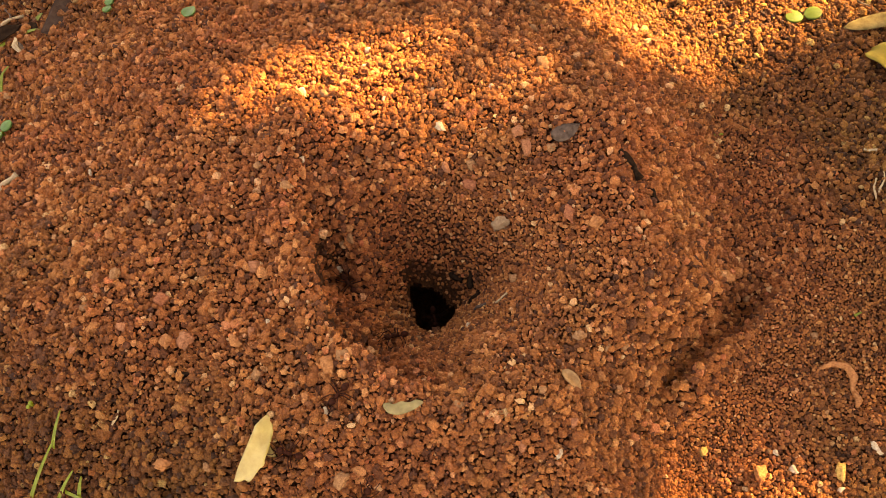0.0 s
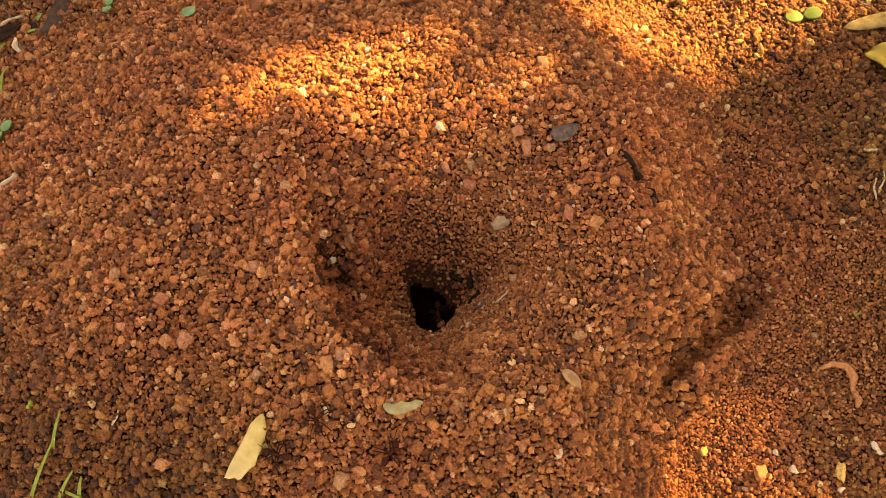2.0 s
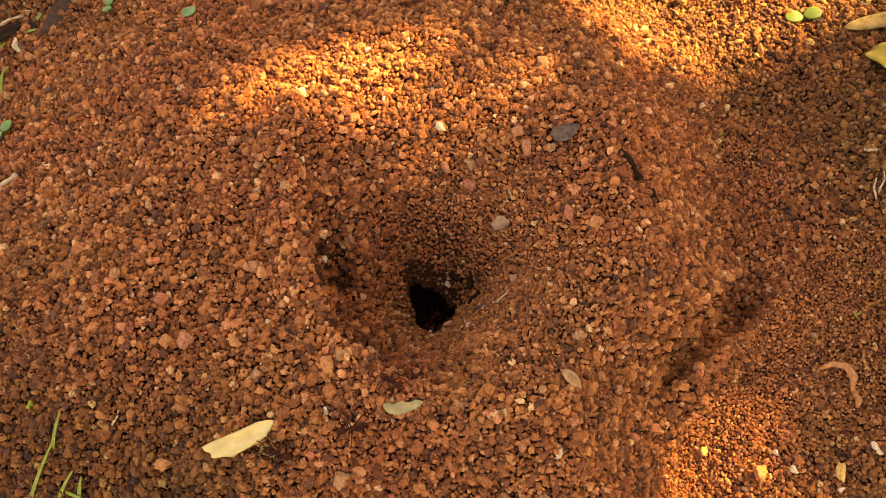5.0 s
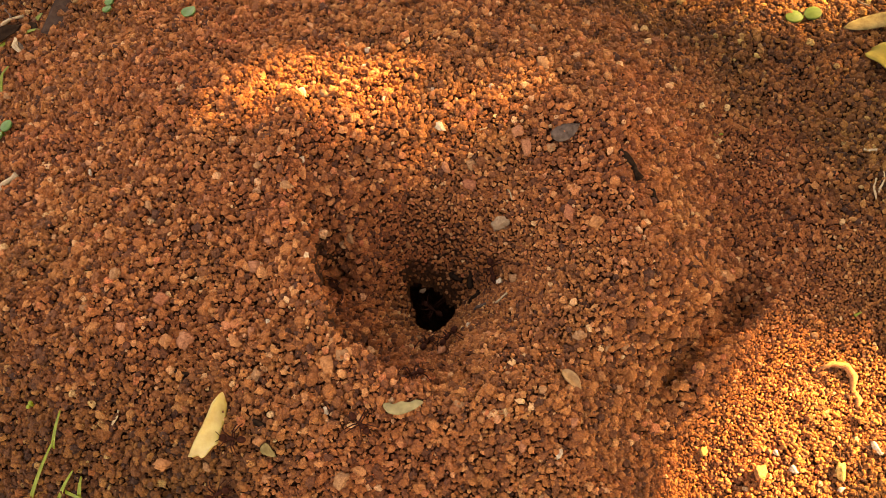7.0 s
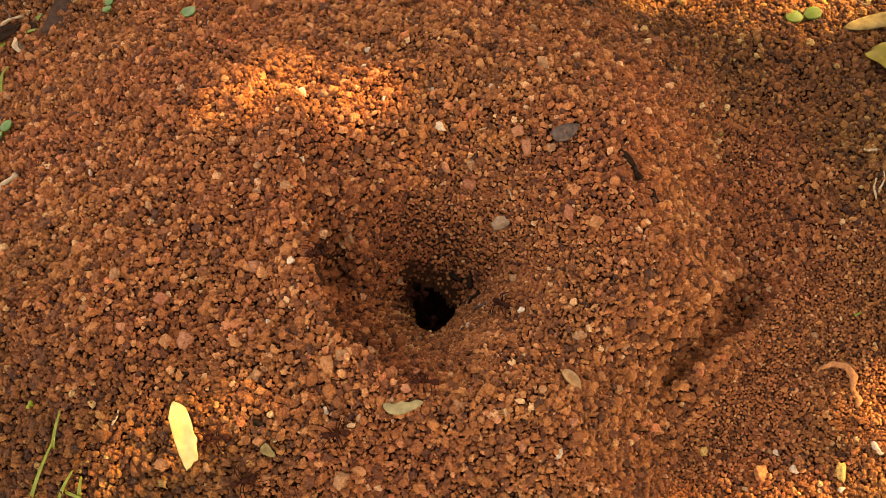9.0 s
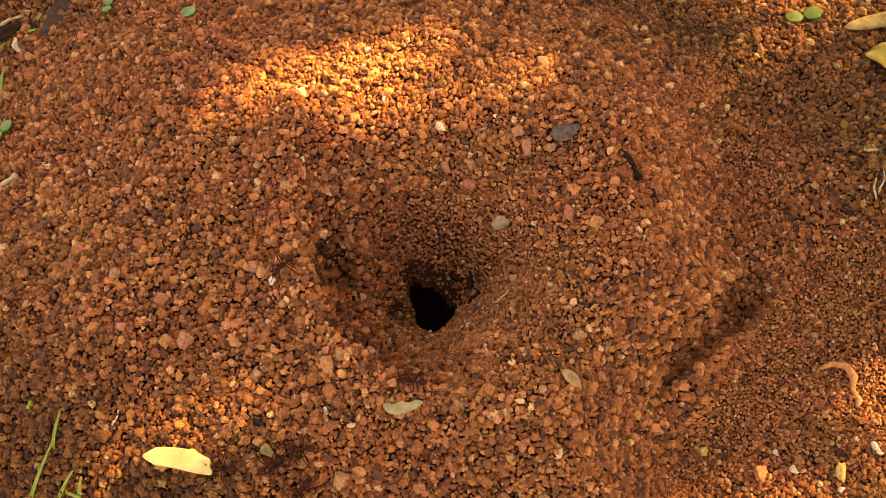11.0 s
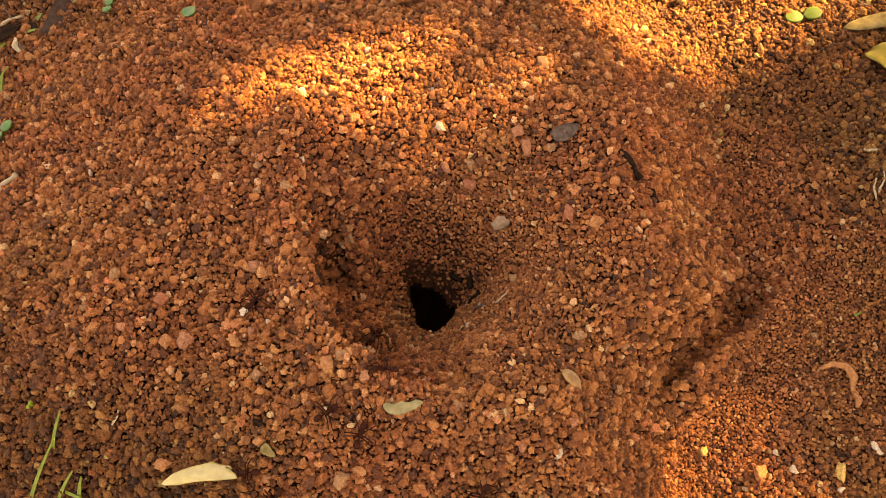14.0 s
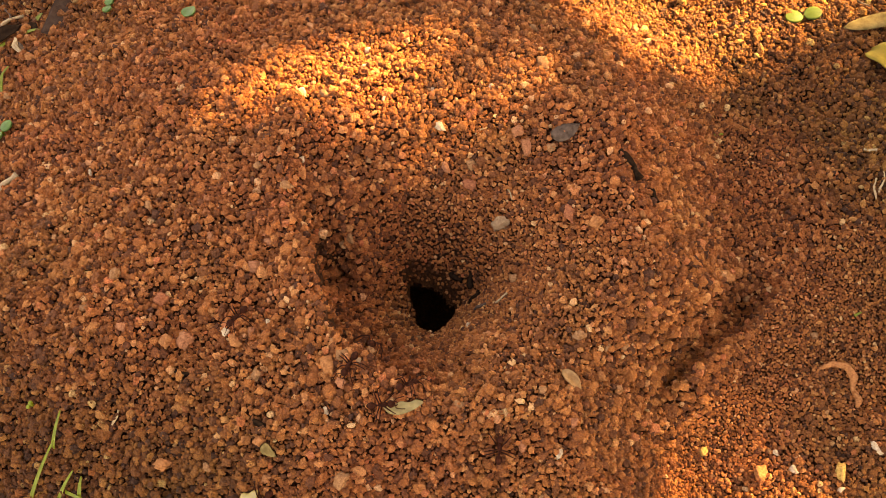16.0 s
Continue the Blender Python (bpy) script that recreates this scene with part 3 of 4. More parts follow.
pebble(0.0089, 0.0213, 0.00393, 0.00464, "tan", 30)
pebble(0.0083, 0.0154, 0.00607, 0.00393, "rust", -20)
pebble(0.0465, -0.0010, 0.00572, 0.00500, "orange")
pebble(0.0384, 0.0026, 0.00429, 0.00786, "rust", 10)
pebble(-0.0972, -0.0184, 0.00500, 0.00643, "tan")
pebble(-0.0824, -0.0259, 0.00536, 0.00500, "rust")
pebble(-0.1011, -0.0032, 0.00500, 0.00429, "orange")
pebble(-0.0696, -0.0055, 0.00357, 0.00393, "pink")
pebble(-0.0561, -0.0161, 0.00500, 0.00464, "pink")
pebble(-0.0595, -0.0400, 0.00500, 0.00607, "orange", 20)
pebble(-0.0744, -0.0385, 0.00607, 0.00679, "pink")
pebble(-0.0799, -0.0389, 0.00500, 0.00536, "orange")
pebble(-0.0325, -0.0490, 0.00500, 0.00679, "orange", 10)
pebble(-0.0285, -0.0464, 0.00536, 0.00357, "tan")
pebble(-0.0526, -0.0505, 0.00357, 0.00464, "tan")
pebble(-0.1071, -0.0415, 0.00393, 0.00357, "pink")
pebble(-0.0900, 0.0061, 0.00357, 0.00393, "tan")
pebble(-0.0570, 0.0183, 0.00357, 0.00321, "tan")
pebble(-0.0474, 0.0104, 0.00607, 0.00393, "tan", 10)
pebble(0.0396, -0.0379, 0.00500, 0.00429, "tan")
pebble(0.0480, -0.0391, 0.00250, 0.00429, "tan", -15)
pebble(0.0629, -0.0417, 0.00393, 0.00393, "orange")
pebble(0.0460, -0.0478, 0.00500, 0.00429, "orange")
pebble(0.0367, -0.0636, 0.00357, 0.00393, "pink")
pebble(0.0322, -0.0725, 0.00321, 0.00321, "white")
pebble(0.0130, -0.0549, 0.00572, 0.00357, "orange", 15)
pebble(0.0191, -0.0584, 0.00500, 0.00286, "orange", 10)
pebble(-0.0653, -0.0758, 0.00357, 0.00357, "tan")
pebble(-0.0781, -0.0742, 0.00643, 0.00429, "orange")
pebble(-0.0272, -0.0810, 0.00714, 0.00643, "tan")
pebble(0.1179, -0.0705, 0.00500, 0.00750, "yellow", 15)
pebble(0.1286, -0.0632, 0.00286, 0.00643, "white", 20)
pebble(0.1040, -0.0691, 0.00357, 0.00357, "white")
pebble(0.0937, -0.0705, 0.00572, 0.00500, "orange")
pebble(0.0994, -0.0638, 0.00286, 0.00250, "white")
pebble(0.1055, -0.0660, 0.00250, 0.00214, "white")
pebble(0.1176, -0.0752, 0.00357, 0.00250, "white")
pebble(0.0785, -0.0626, 0.00357, 0.00321, "yellow")
pebble(-0.0254, 0.0558, 0.00321, 0.00250, "white")
pebble(-0.0249, 0.0650, 0.00286, 0.00250, "white")
pebble(-0.0187, 0.0434, 0.00214, 0.00250, "white")
pebble(-0.0034, 0.0478, 0.00179, 0.00179, "white")
pebble(-0.0098, 0.0213, 0.00321, 0.00286, "orange")
pebble(0.0157, 0.0495, 0.00250, 0.00250, "white")
pebble(0.0495, 0.0874, 0.00321, 0.00464, "tan")
pebble(-0.0198, 0.0905, 0.00393, 0.00250, "rust")
pebble(-0.0438, 0.0215, 0.00214, 0.00286, "white")
pebble(-0.1130, 0.0241, 0.00179, 0.00321, "white")
pebble(-0.1077, 0.0317, 0.00250, 0.00250, "pink")
pebble(-0.1058, -0.0281, 0.00357, 0.00214, "tan")
pebble(-0.0932, -0.0354, 0.00393, 0.00321, "pink")
pebble(-0.0553, -0.0371, 0.00321, 0.00393, "pink")
pebble(-0.0503, -0.0343, 0.00250, 0.00250, "white")
pebble(-0.0420, -0.0539, 0.00464, 0.00214, "tan", 30)
pebble(-0.0384, -0.0586, 0.00286, 0.00429, "orange", 10)
pebble(0.1191, 0.0310, 0.00214, 0.00500, "orange")
pebble(-0.0079, -0.0263, 0.00214, 0.00286, "tan", -20)
pebble(0.0077, -0.0282, 0.00214, 0.00214, "white")
pebble(-0.0109, 0.0045, 0.00286, 0.00321, "orange")
pebble(-0.0294, 0.0041, 0.00357, 0.00321, "orange")
pebble(-0.0290, 0.0017, 0.00357, 0.00500, "tan")
pebble(-0.0325, -0.0617, 0.00250, 0.00321, "white")
pebble(-0.0179, -0.0634, 0.00214, 0.00214, "pink")
pebble(-0.0548, -0.0690, 0.00393, 0.00321, "orange")
pebble(-0.0508, -0.0693, 0.00429, 0.00357, "orange")
pebble(0.0164, 0.0114, 0.00214, 0.00214, "pink")
pebble(0.0220, -0.0709, 0.00357, 0.00393, "pink")
pebble(0.0104, -0.0642, 0.00286, 0.00286, "orange")
pebble(0.0044, -0.0605, 0.00464, 0.00214, "tan", -20)
pebble(0.0607, 0.0020, 0.00286, 0.00321, "orange")
pebble(0.0799, 0.0488, 0.00357, 0.00321, "pink")
pebble(0.0989, -0.0096, 0.00393, 0.00321, "tan")
pebble(0.0906, -0.0066, 0.00643, 0.00393, "orange", -40)
pebble(0.1157, -0.0266, 0.00321, 0.00286, "tan")
pebble(0.0977, -0.0634, 0.00286, 0.00214, "tan")
pebble(-0.1167, 0.0750, 0.00357, 0.00286, "tan")
pebble(-0.1464, 0.0824, 0.00536, 0.00464, "orange", 30)
pebble(-0.1495, 0.0922, 0.00357, 0.00286, "orange", -30)
pebble(-0.1522, 0.0663, 0.00464, 0.00321, "tan")
pebble(-0.1233, 0.0654, 0.00286, 0.00250, "rust")
pebble(-0.0525, -0.0074, 0.00321, 0.00286, "pink")
pebble(-0.0502, 0.0223, 0.00250, 0.00393, "tan")
pebble(-0.0976, 0.0130, 0.00321, 0.00286, "tan")
pebble(-0.0231, 0.0229, 0.00250, 0.00321, "tan")
pebble(0.0081, -0.0559, 0.00321, 0.00250, "rust")
pebble(0.0278, -0.0560, 0.00357, 0.00250, "tan")
pebble(0.0533, -0.0386, 0.00286, 0.00357, "tan")
pebble(0.0329, -0.0375, 0.00250, 0.00250, "pink")
pebble(0.1275, 0.0318, 0.00214, 0.00250, "orange")
pebble(0.1071, 0.0909, 0.00286, 0.00250, "yellow")
pebble(0.1122, 0.0841, 0.00321, 0.00286, "yellow")


# ---------- leaves, twigs and seedlings ----------
def laid(x, y, turn, lift=0.0, rx=0.0, ry=0.0):
    """A pose lying on the ground's slope at x, y, its x axis turned by that many degrees from east."""
    n = ground_normal(x, y, 0.006)
    q = Vector((0, 0, 1)).rotation_difference(n).to_matrix().to_4x4()
    return Matrix.Translation((x, y, ground_z(x, y) + lift)) @ q @ pose(0, 0, 0, rx, ry, turn)


def leaf_thing(name, label, category, bm, mat, m):
    ob = part(name, bm, mat)
    ob.matrix_basis = m
    return tagged(ob, label, category)


def ellipse(w):
    return lambda u: w * math.sqrt(max(0.0, 1 - (2 * u - 1) ** 2))


def oval(w, tip=0.7):
    return lambda u: w * max(0.0, math.sin(math.pi * min(1, max(0, u)) ** tip)) ** 0.8


leaf_thing("leaf_fragment", "pale greenish leaf scrap half buried at the crater lip", "leaf",
           sheet(0.01107, oval(0.00250), lambda u: 0.00089 + 0.0003 * math.sin(u * 17), 0.02, 0.1, 0.01), PALE_LEAF, laid(-0.0110, -0.0610, 6, 0.0017, 0, 0))
leaf_thing("leaf_fragment", "curled tan leaf flake on the mound", "leaf",
           sheet(0.00822, oval(0.00196), oval(0.00161), 0.12, 0.7, 0.02), HUSK, laid(0.0368, -0.0517, -40, 0.0014, 20, 0))
leaf_thing("leaf_fragment", "blackish papery leaf scrap on the mound", "leaf",
           sheet(0.01000, oval(0.00304, 0.8), oval(0.00250, 0.6), 0.03, -0.15, 0.03), BLACK_LEAF, laid(0.0383, 0.0302, 25, 0.0019))
leaf_thing("leaf_fragment", "tiny cut green leaf piece standing in soil", "leaf",
           sheet(0.00679, oval(0.00268, 0.6), oval(0.00214, 0.6), 0.05, 0.2), GREEN, laid(-0.0884, 0.0915, 70, 0.0036, 15, 0))
leaf_thing("dead_leaf", "dark brown rotting leaf half covered by soil", "leaf",
           sheet(0.01965, lambda u: 0.00339, lambda u: 0.00304, 0.02, 0.05, 0.012), DARK_LEAF, laid(-0.1402, 0.1026, 80, 0.0016, 35, 0))
leaf_thing("dry_leaf", "curled tan dry leaf with a pointed tip", "leaf",
           sheet(0.03393, oval(0.00393, 0.75), oval(0.00232, 0.75), 0.03, 0.30, 0.008), DRY_LEAF, laid(0.1604, 0.0999, 17, 0.0040, 15, 0))
leaf_thing("dry_leaf", "olive yellow leaf curled up on the soil", "leaf",
           sheet(0.02072, oval(0.00607, 0.6), oval(0.00536, 0.6), 0.10, 0.45, 0.03), OLIVE_LEAF, laid(0.1565, 0.0759, -62, 0.0035, 10, 0))
leaf_thing("dead_leaf", "dark brown dead leaf lying at the mound's foot", "leaf",
           sheet(0.02143, oval(0.00464), oval(0.00429), 0.05, 0.3, 0.02), DARK_LEAF, laid(0.1440, -0.0232, 60, 0.0025, 10, 0))
leaf_thing("dead_leaf", "blackish brown leaf scrap pressed into soil", "leaf",
           sheet(0.01250, oval(0.00340, 0.7), oval(0.00300, 0.6), 0.04, 0.2, 0.03), BLACK_TWIG_AND_CRACK, laid(-0.1585, 0.0955, 35, 0.0018, 12, 0))
leaf_thing("dead_leaf", "small blackish leaf flake among crumbs", "leaf",
           sheet(0.00820, oval(0.00240, 0.6), oval(0.00200, 0.8), 0.05, 0.2, 0.03), BLACK_TWIG_AND_CRACK, laid(-0.1495, 0.0985, -50, 0.0020, -10, 0))
leaf_thing("dry_leaf", "pale grey curled leaf strip on soil", "leaf",
           sheet(0.01150, oval(0.00110, 0.8), oval(0.00130, 0.8), 0.14, 0.6, 0.05), STRAW, laid(-0.1520, 0.0870, -60, 0.0026, 20, 0))
leaf_thing("husk", "pale torn seed husk dropped by ants", "husk",
           sheet(0.00536, oval(0.00179, 0.6), oval(0.00107, 0.9), 0.08, 0.7, 0.03), DRY_LEAF, laid(-0.0478, -0.0722, -50, 0.0013, 10, 0))


def twig(x, y, turn, length, thick, mat, label, name="twig", arch=0.0, lift=0.0006):
    n = 5
    pts = [((k / n - 0.5) * length, 0.05 * length * math.sin(k * 1.3 + turn), arch * length * math.sin(k / n * math.pi)) for k in range(n + 1)]
    bm = rod(pts, [thick * (0.32 + 0.08 * ((k * 7) % 4)) for k in range(n + 1)])
    return leaf_thing(name, label, "twig", bm, mat, laid(x, y, turn, lift))


twig(0.0118, -0.0204, -12, 0.00714, 0.00107, GREY_TWIG, "short grey twig beside the nest entrance")
twig(0.0088, -0.0071, 62, 0.00607, 0.00214, BLACK_TWIG_AND_CRACK, "rotten dark root bit at the nest entrance", "root", lift=0.0012)
twig(0.0041, -0.0042, -30, 0.00536, 0.00196, BLACK_TWIG_AND_CRACK, "rotten dark root bit at the nest entrance", "root", lift=0.0012)
twig(0.0098, -0.0136, 12, 0.00643, 0.00161, BLACK_TWIG_AND_CRACK, "rotten dark root bit at the nest entrance", "root", lift=0.0012)
twig(0.0175, -0.0217, 22, 0.00464, 0.00071, STRAW, "pale straw stub beside the nest entrance", "straw")
twig(0.0209, 0.0114, -70, 0.00393, 0.00054, STRAW, "tiny pale straw on the crater slope", "straw")
twig(-0.0738, -0.0493, -28, 0.00929, 0.00161, BLACK_TWIG_AND_CRACK, "rotten black twig bit in the soil")
# two black rods added in place of shaded cracks in the mound
twig(0.0583, 0.0202, -52, 0.01107, 0.00268, BLACK_TWIG_AND_CRACK, "black rod in place of a shaded crack in the mound", lift=0.0012)
twig(0.0656, 0.0113, -62, 0.00714, 0.00214, BLACK_TWIG_AND_CRACK, "black rod in place of a shaded crack in the mound", lift=0.0012)
twig(-0.0500, -0.0658, -40, 0.00714, 0.00179, BLACK_TWIG_AND_CRACK, "rotten black twig bit in the soil", lift=0.0)
twig(-0.1599, 0.1023, 42, 0.01250, 0.00161, STRAW, "weathered pale stalk lying on soil", "stalk", 0.05)
twig(-0.1511, 0.0874, -58, 0.00786, 0.00143, GREY_TWIG, "weathered grey twig sticking from soil")
twig(0.1407, 0.0226, 80, 0.00786, 0.00071, STRAW, "thin pale root fibre on soil", "root_fibre", 0.1)
twig(0.1436, 0.0250, 70, 0.01000, 0.00071, STRAW, "thin pale root fibre on soil", "root_fibre", 0.1)
twig(0.1422, 0.0384, -10, 0.00429, 0.00107, STRAW, "short tan straw bit on soil", "straw")
twig(-0.1440, 0.0251, 55, 0.01072, 0.00250, STRAW, "broad tan straw at the mound's edge", "straw", 0.02)
twig(0.1574, 0.1080, -40, 0.01072, 0.00107, GREY_TWIG, "weathered grey twig under dry leaves")
twig(-0.1611, 0.1078, -60, 0.00893, 0.00089, GREY_TWIG, "weathered grey twig lying on soil")
twig(0.0119, 0.0328, 30, 0.00429, 0.00054, STRAW, "tiny pale straw on the mound", "straw")
twig(-0.0928, -0.0611, 70, 0.00464, 0.00071, STRAW, "tiny pale straw on the mound", "straw")


husk_path = [(0.1150, -0.0388), (0.1190, -0.0372), (0.1232, -0.0380), (0.1252, -0.0412), (0.1246, -0.0448), (0.1262, -0.0482), (0.1250, -0.0505)]
leaf_thing("root", "curled orange-tan root bit on loose soil", "root",
           rod([(x, y, ground_z(x, y) + 0.0010 + 0.0010 * math.sin(k * 1.1)) for k, (x, y) in enumerate(husk_path)],
               [0.0005, 0.0009, 0.0012, 0.0014, 0.0008, 0.0012, 0.0006], 9), PEBBLES["orange"], pose(0, 0, 0))


def seedling(x, y, turn, size, mat, label, gap=0.55):
    """Two round seed leaves on a short stem."""
    t = thing("seedling", label, "seedling", m=laid(x, y, turn, 0.0))
    part("stem", rod([(0, 0, -0.001), (0, 0, 0.001), (0, 0, 0.0022)], [0.0005, 0.0004, 0.0004], 6), GRASS, t)
    for k in (1, -1):
        leaf = part("seed_leaf", sheet(size, ellipse(size * 0.43), ellipse(size * 0.43), 0.07, -0.12, 0, 0.0007, 16, 8), mat, t)
        leaf.matrix_basis = pose(0, 0, 0.0022) @ pose(0, 0, 0, 0, -6, 0 if k > 0 else 180) @ pose(size * gap, 0, 0)
    return t


seedling(-0.1202, 0.1022, 90, 0.00393, GREEN, "two-leaved bright green seedling in soil")
seedling(-0.1492, 0.0479, 55, 0.00464, GREEN, "two-leaved bright green seedling in soil")
seedling(0.1313, 0.1021, 10, 0.00643, LIME, "two-leaved lime green seedling in sunlit soil")
seedling(-0.1185, -0.0553, 60, 0.00125, GRASS, "tiny sprouting green seedling in soil")


def grass_blade(x, y, turn, length, wide, rise, label):
    bm = sheet(length, lambda u: wide * (1 - u) ** 0.5 * 0.5 + 0.0001, lambda u: wide * (1 - u) ** 0.5 * 0.5 + 0.0001, 0.06, 0.4, 0, 0.0002, 14, 4)
    bmesh.ops.translate(bm, verts=bm.verts, vec=(length / 2, 0, 0.06 * length))
    return leaf_thing("grass_blade", label, "grass", bm, GRASS, laid(x, y, turn, 0.0006) @ pose(0, 0, 0, 0, -rise, 0))


grass_blade(-0.1172, -0.0810, 62, 0.01929, 0.00107, 10, "narrow green grass blade leaning over soil")
grass_blade(-0.1110, -0.0681, 70, 0.01143, 0.00107, 10, "narrow green grass blade leaning over soil")
grass_blade(-0.1087, -0.0814, 52, 0.01036, 0.00107, 14, "narrow green grass blade leaning over soil")
grass_blade(-0.1024, -0.0825, 78, 0.00786, 0.00125, 16, "thin green grass sprout")
grass_blade(-0.1077, -0.0792, -20, 0.01000, 0.00089, 8, "thin green grass sprout")
grass_blade(-0.1554, 0.0687, 82, 0.00822, 0.00143, 18, "narrow green grass blade at the mound's edge")
grass_blade(-0.1568, 0.0752, 50, 0.00536, 0.00089, 18, "thin green grass sprout")
grass_blade(-0.1504, 0.0946, 0, 0.00536, 0.00179, 6, "short cut green grass bit")
grass_blade(-0.1488, 0.1026, 60, 0.00357, 0.00179, 6, "short cut green grass bit")
grass_blade(-0.1601, 0.0893, 40, 0.00429, 0.00161, 10, "short yellow-green grass bit")
grass_blade(0.1277, -0.0219, 20, 0.00250, 0.00071, 8, "tiny green sprout in soil")
grass_blade(0.0924, 0.0486, 10, 0.00357, 0.00089, 8, "tiny green sprout in soil")


# ---------- ants ----------
def ball(cx, cz, rx, ry, rz, taper=0.0, seg=14):
    """An egg-shaped body piece along x."""
    bm = bmesh.new()
    bmesh.ops.create_uvsphere(bm, u_segments=seg, v_segments=10, radius=1)
    for v in bm.verts:
        x, y, z = v.co.z, v.co.x, v.co.y
        k = 1 + taper * x
        v.co = (cx + x * rx, y * ry * k, cz + z * rz * k)
    return bm


LEG_SPOTS = [(0.0006, 0.62), (0.0, 0.05), (-0.0006, -0.62)]


def ant(label):
    a = thing("ant", label, "ant", "leafcutter ants at the nest")
    head = part("head", ball(0.0027, 0.0021, 0.0011, 0.0011, 0.0009, -0.15), CHITIN, a)
    for k in (1, -1):
        part("mandible", rod([(0.0035, k * 0.0005, 0.0018), (0.0042, k * 0.0005, 0.0016), (0.0045, k * 0.0001, 0.0015)], [0.00022, 0.00018, 0.00006], 6), CHITIN, head)
        part("antenna", rod([(0.0034, k * 0.0004, 0.0025), (0.0042, k * 0.0013, 0.0034), (0.0055, k * 0.0016, 0.0027), (0.0064, k * 0.0017, 0.0022)], [0.00013, 0.00011, 0.0001, 0.00013], 6), CHITIN, head)
    thorax = part("thorax", ball(0.0004, 0.0022, 0.0015, 0.00065, 0.0007, 0.25), CHITIN, a)
    for x, k in ((0.0009, 1), (0.0009, -1), (-0.0006, 1), (-0.0006, -1)):
        part("spine", rod([(x, k * 0.0003, 0.0027), (x - 0.0002, k * 0.0005, 0.0034)], [0.00014, 0.00003], 5), CHITIN, thorax)
    part("waist", ball(-0.0015, 0.0019, 0.0006, 0.0003, 0.00035, 0.0, 10), CHITIN, a)
    part("gaster", ball(-0.0029, 0.0021, 0.0013, 0.0010, 0.0010, 0.12), CHITIN, a)
    legs = []
    for x, sweep in LEG_SPOTS:
        for k in (1, -1):
            c, s = math.cos(sweep), math.sin(sweep)

            def at(r, z):
                return (r * s, k * r * c, z)
            leg = part("leg", rod([at(0, 0), at(0.0016, 0.0016), at(0.0034, 0.0004), at(0.0046, -0.0019)], [0.00022, 0.00019, 0.00014, 0.00009], 6), CHITIN, a)
            leg.matrix_basis = pose(x, k * 0.0004, 0.0019)
            legs.append(leg)
    return a


def stand(x, y, heading, lift=0.0):
    """An ant on the ground, heading that many degrees from east."""
    return laid(x, y, 0, lift + 0.0006) @ pose(0, 0, 0, 0, 0, heading)


first_ant = ant("reddish brown leafcutter ant on the mound")
ants = [first_ant]
for k in range(10):
    ants.append(copy_thing(first_ant, pose(0, 0, 0)))
for a, words in zip(ants, ("reddish brown ant hauling a yellow leaf piece", "reddish brown ant carrying a pink soil pellet",
                           "reddish brown ant carrying a pale husk", "reddish brown ant carrying a small pellet",
                           "reddish brown ant climbing out with a pellet")):
    tagged(a, words)


def torn(u):
    """Half width of the cut leaf on its straight side."""
    return 0.0024 * min(1.0, (u / 0.22) ** 0.7) * (1 - 0.15 * max(0.0, u - 0.78) / 0.22)


def tab_side(u):
    """Its other side: bulging, with a small flap, then bitten in."""
    return 0.0035 * math.sin(math.pi * min(1.0, 0.20 + u * 0.60)) ** 0.8 * min(1.0, (u / 0.15) ** 0.7) + 0.0006 * math.exp(-((u - 0.66) / 0.05) ** 2)


def cut_leaf():
    bm = sheet(0.0210, torn, tab_side, 0.05, 0.10, 0.006, 0.0003, 30, 10, 0.35)
    for v in bm.verts:      # the bitten, slanting end
        u = v.co.x / 0.0210 + 0.5
        if u > 0.7:
            v.co.x -= (u - 0.7) / 0.3 * (v.co.y + 0.0024) * (0.48 + 0.10 * math.sin(v.co.y * 2600))
    ob = part("cut_leaf", bm, YELLOW_LEAF)
    return tagged(ob, "torn yellow leaf piece carried by an ant", "leaf")


load_leaf = cut_leaf()


def load(colour, w, h, label):
    ob = new("soil_pellet", stone_mesh(colour, 2))
    ob.scale = (w * 0.5, h * 0.5, h * 0.45)
    return tagged(ob, label, "pellet", "pellets carried by ants")


pellets = [load("pink", 0.00393, 0.00321, "pinkish soil pellet held by an ant"), load("white", 0.00357, 0.00232, "pale husk grain held by an ant"),
           load("white", 0.00268, 0.00232, "pale soil pellet held by an ant"), load("grey", 0.00232, 0.00214, "greyish soil pellet held by an ant")]


# ---------- crumbs that can be picked apart ----------
def single_crumbs():
    rng = np.random.default_rng(31)
    meshes = []
    for k in range(12):
        v, f = chip_shape(rng, 12, 1)
        meshes.append(mesh_from("crumb", v, f, STONE, True))
    done = 0
    while done < 280:
        x, y = rng.uniform(-0.13, 0.12), rng.uniform(-0.085, 0.085)
        if shaft(np.array([x]), np.array([y]))[0] < 1.3 or funnel(np.array([x]), np.array([y]))[0][0] < 0.9:
            continue
        s = rng.uniform(0.0011, 0.0017)
        ob = new("crumb", meshes[done % 12])
        ob.parent = ground
        ob.matrix_basis = pose(x, y, ground_z(x, y) + s * 0.35, *rng.uniform(0, 360, 3)) @ Matrix.Diagonal((s, s * rng.uniform(0.7, 1), s * rng.uniform(0.6, 0.9), 1))
        done += 1


single_crumbs()


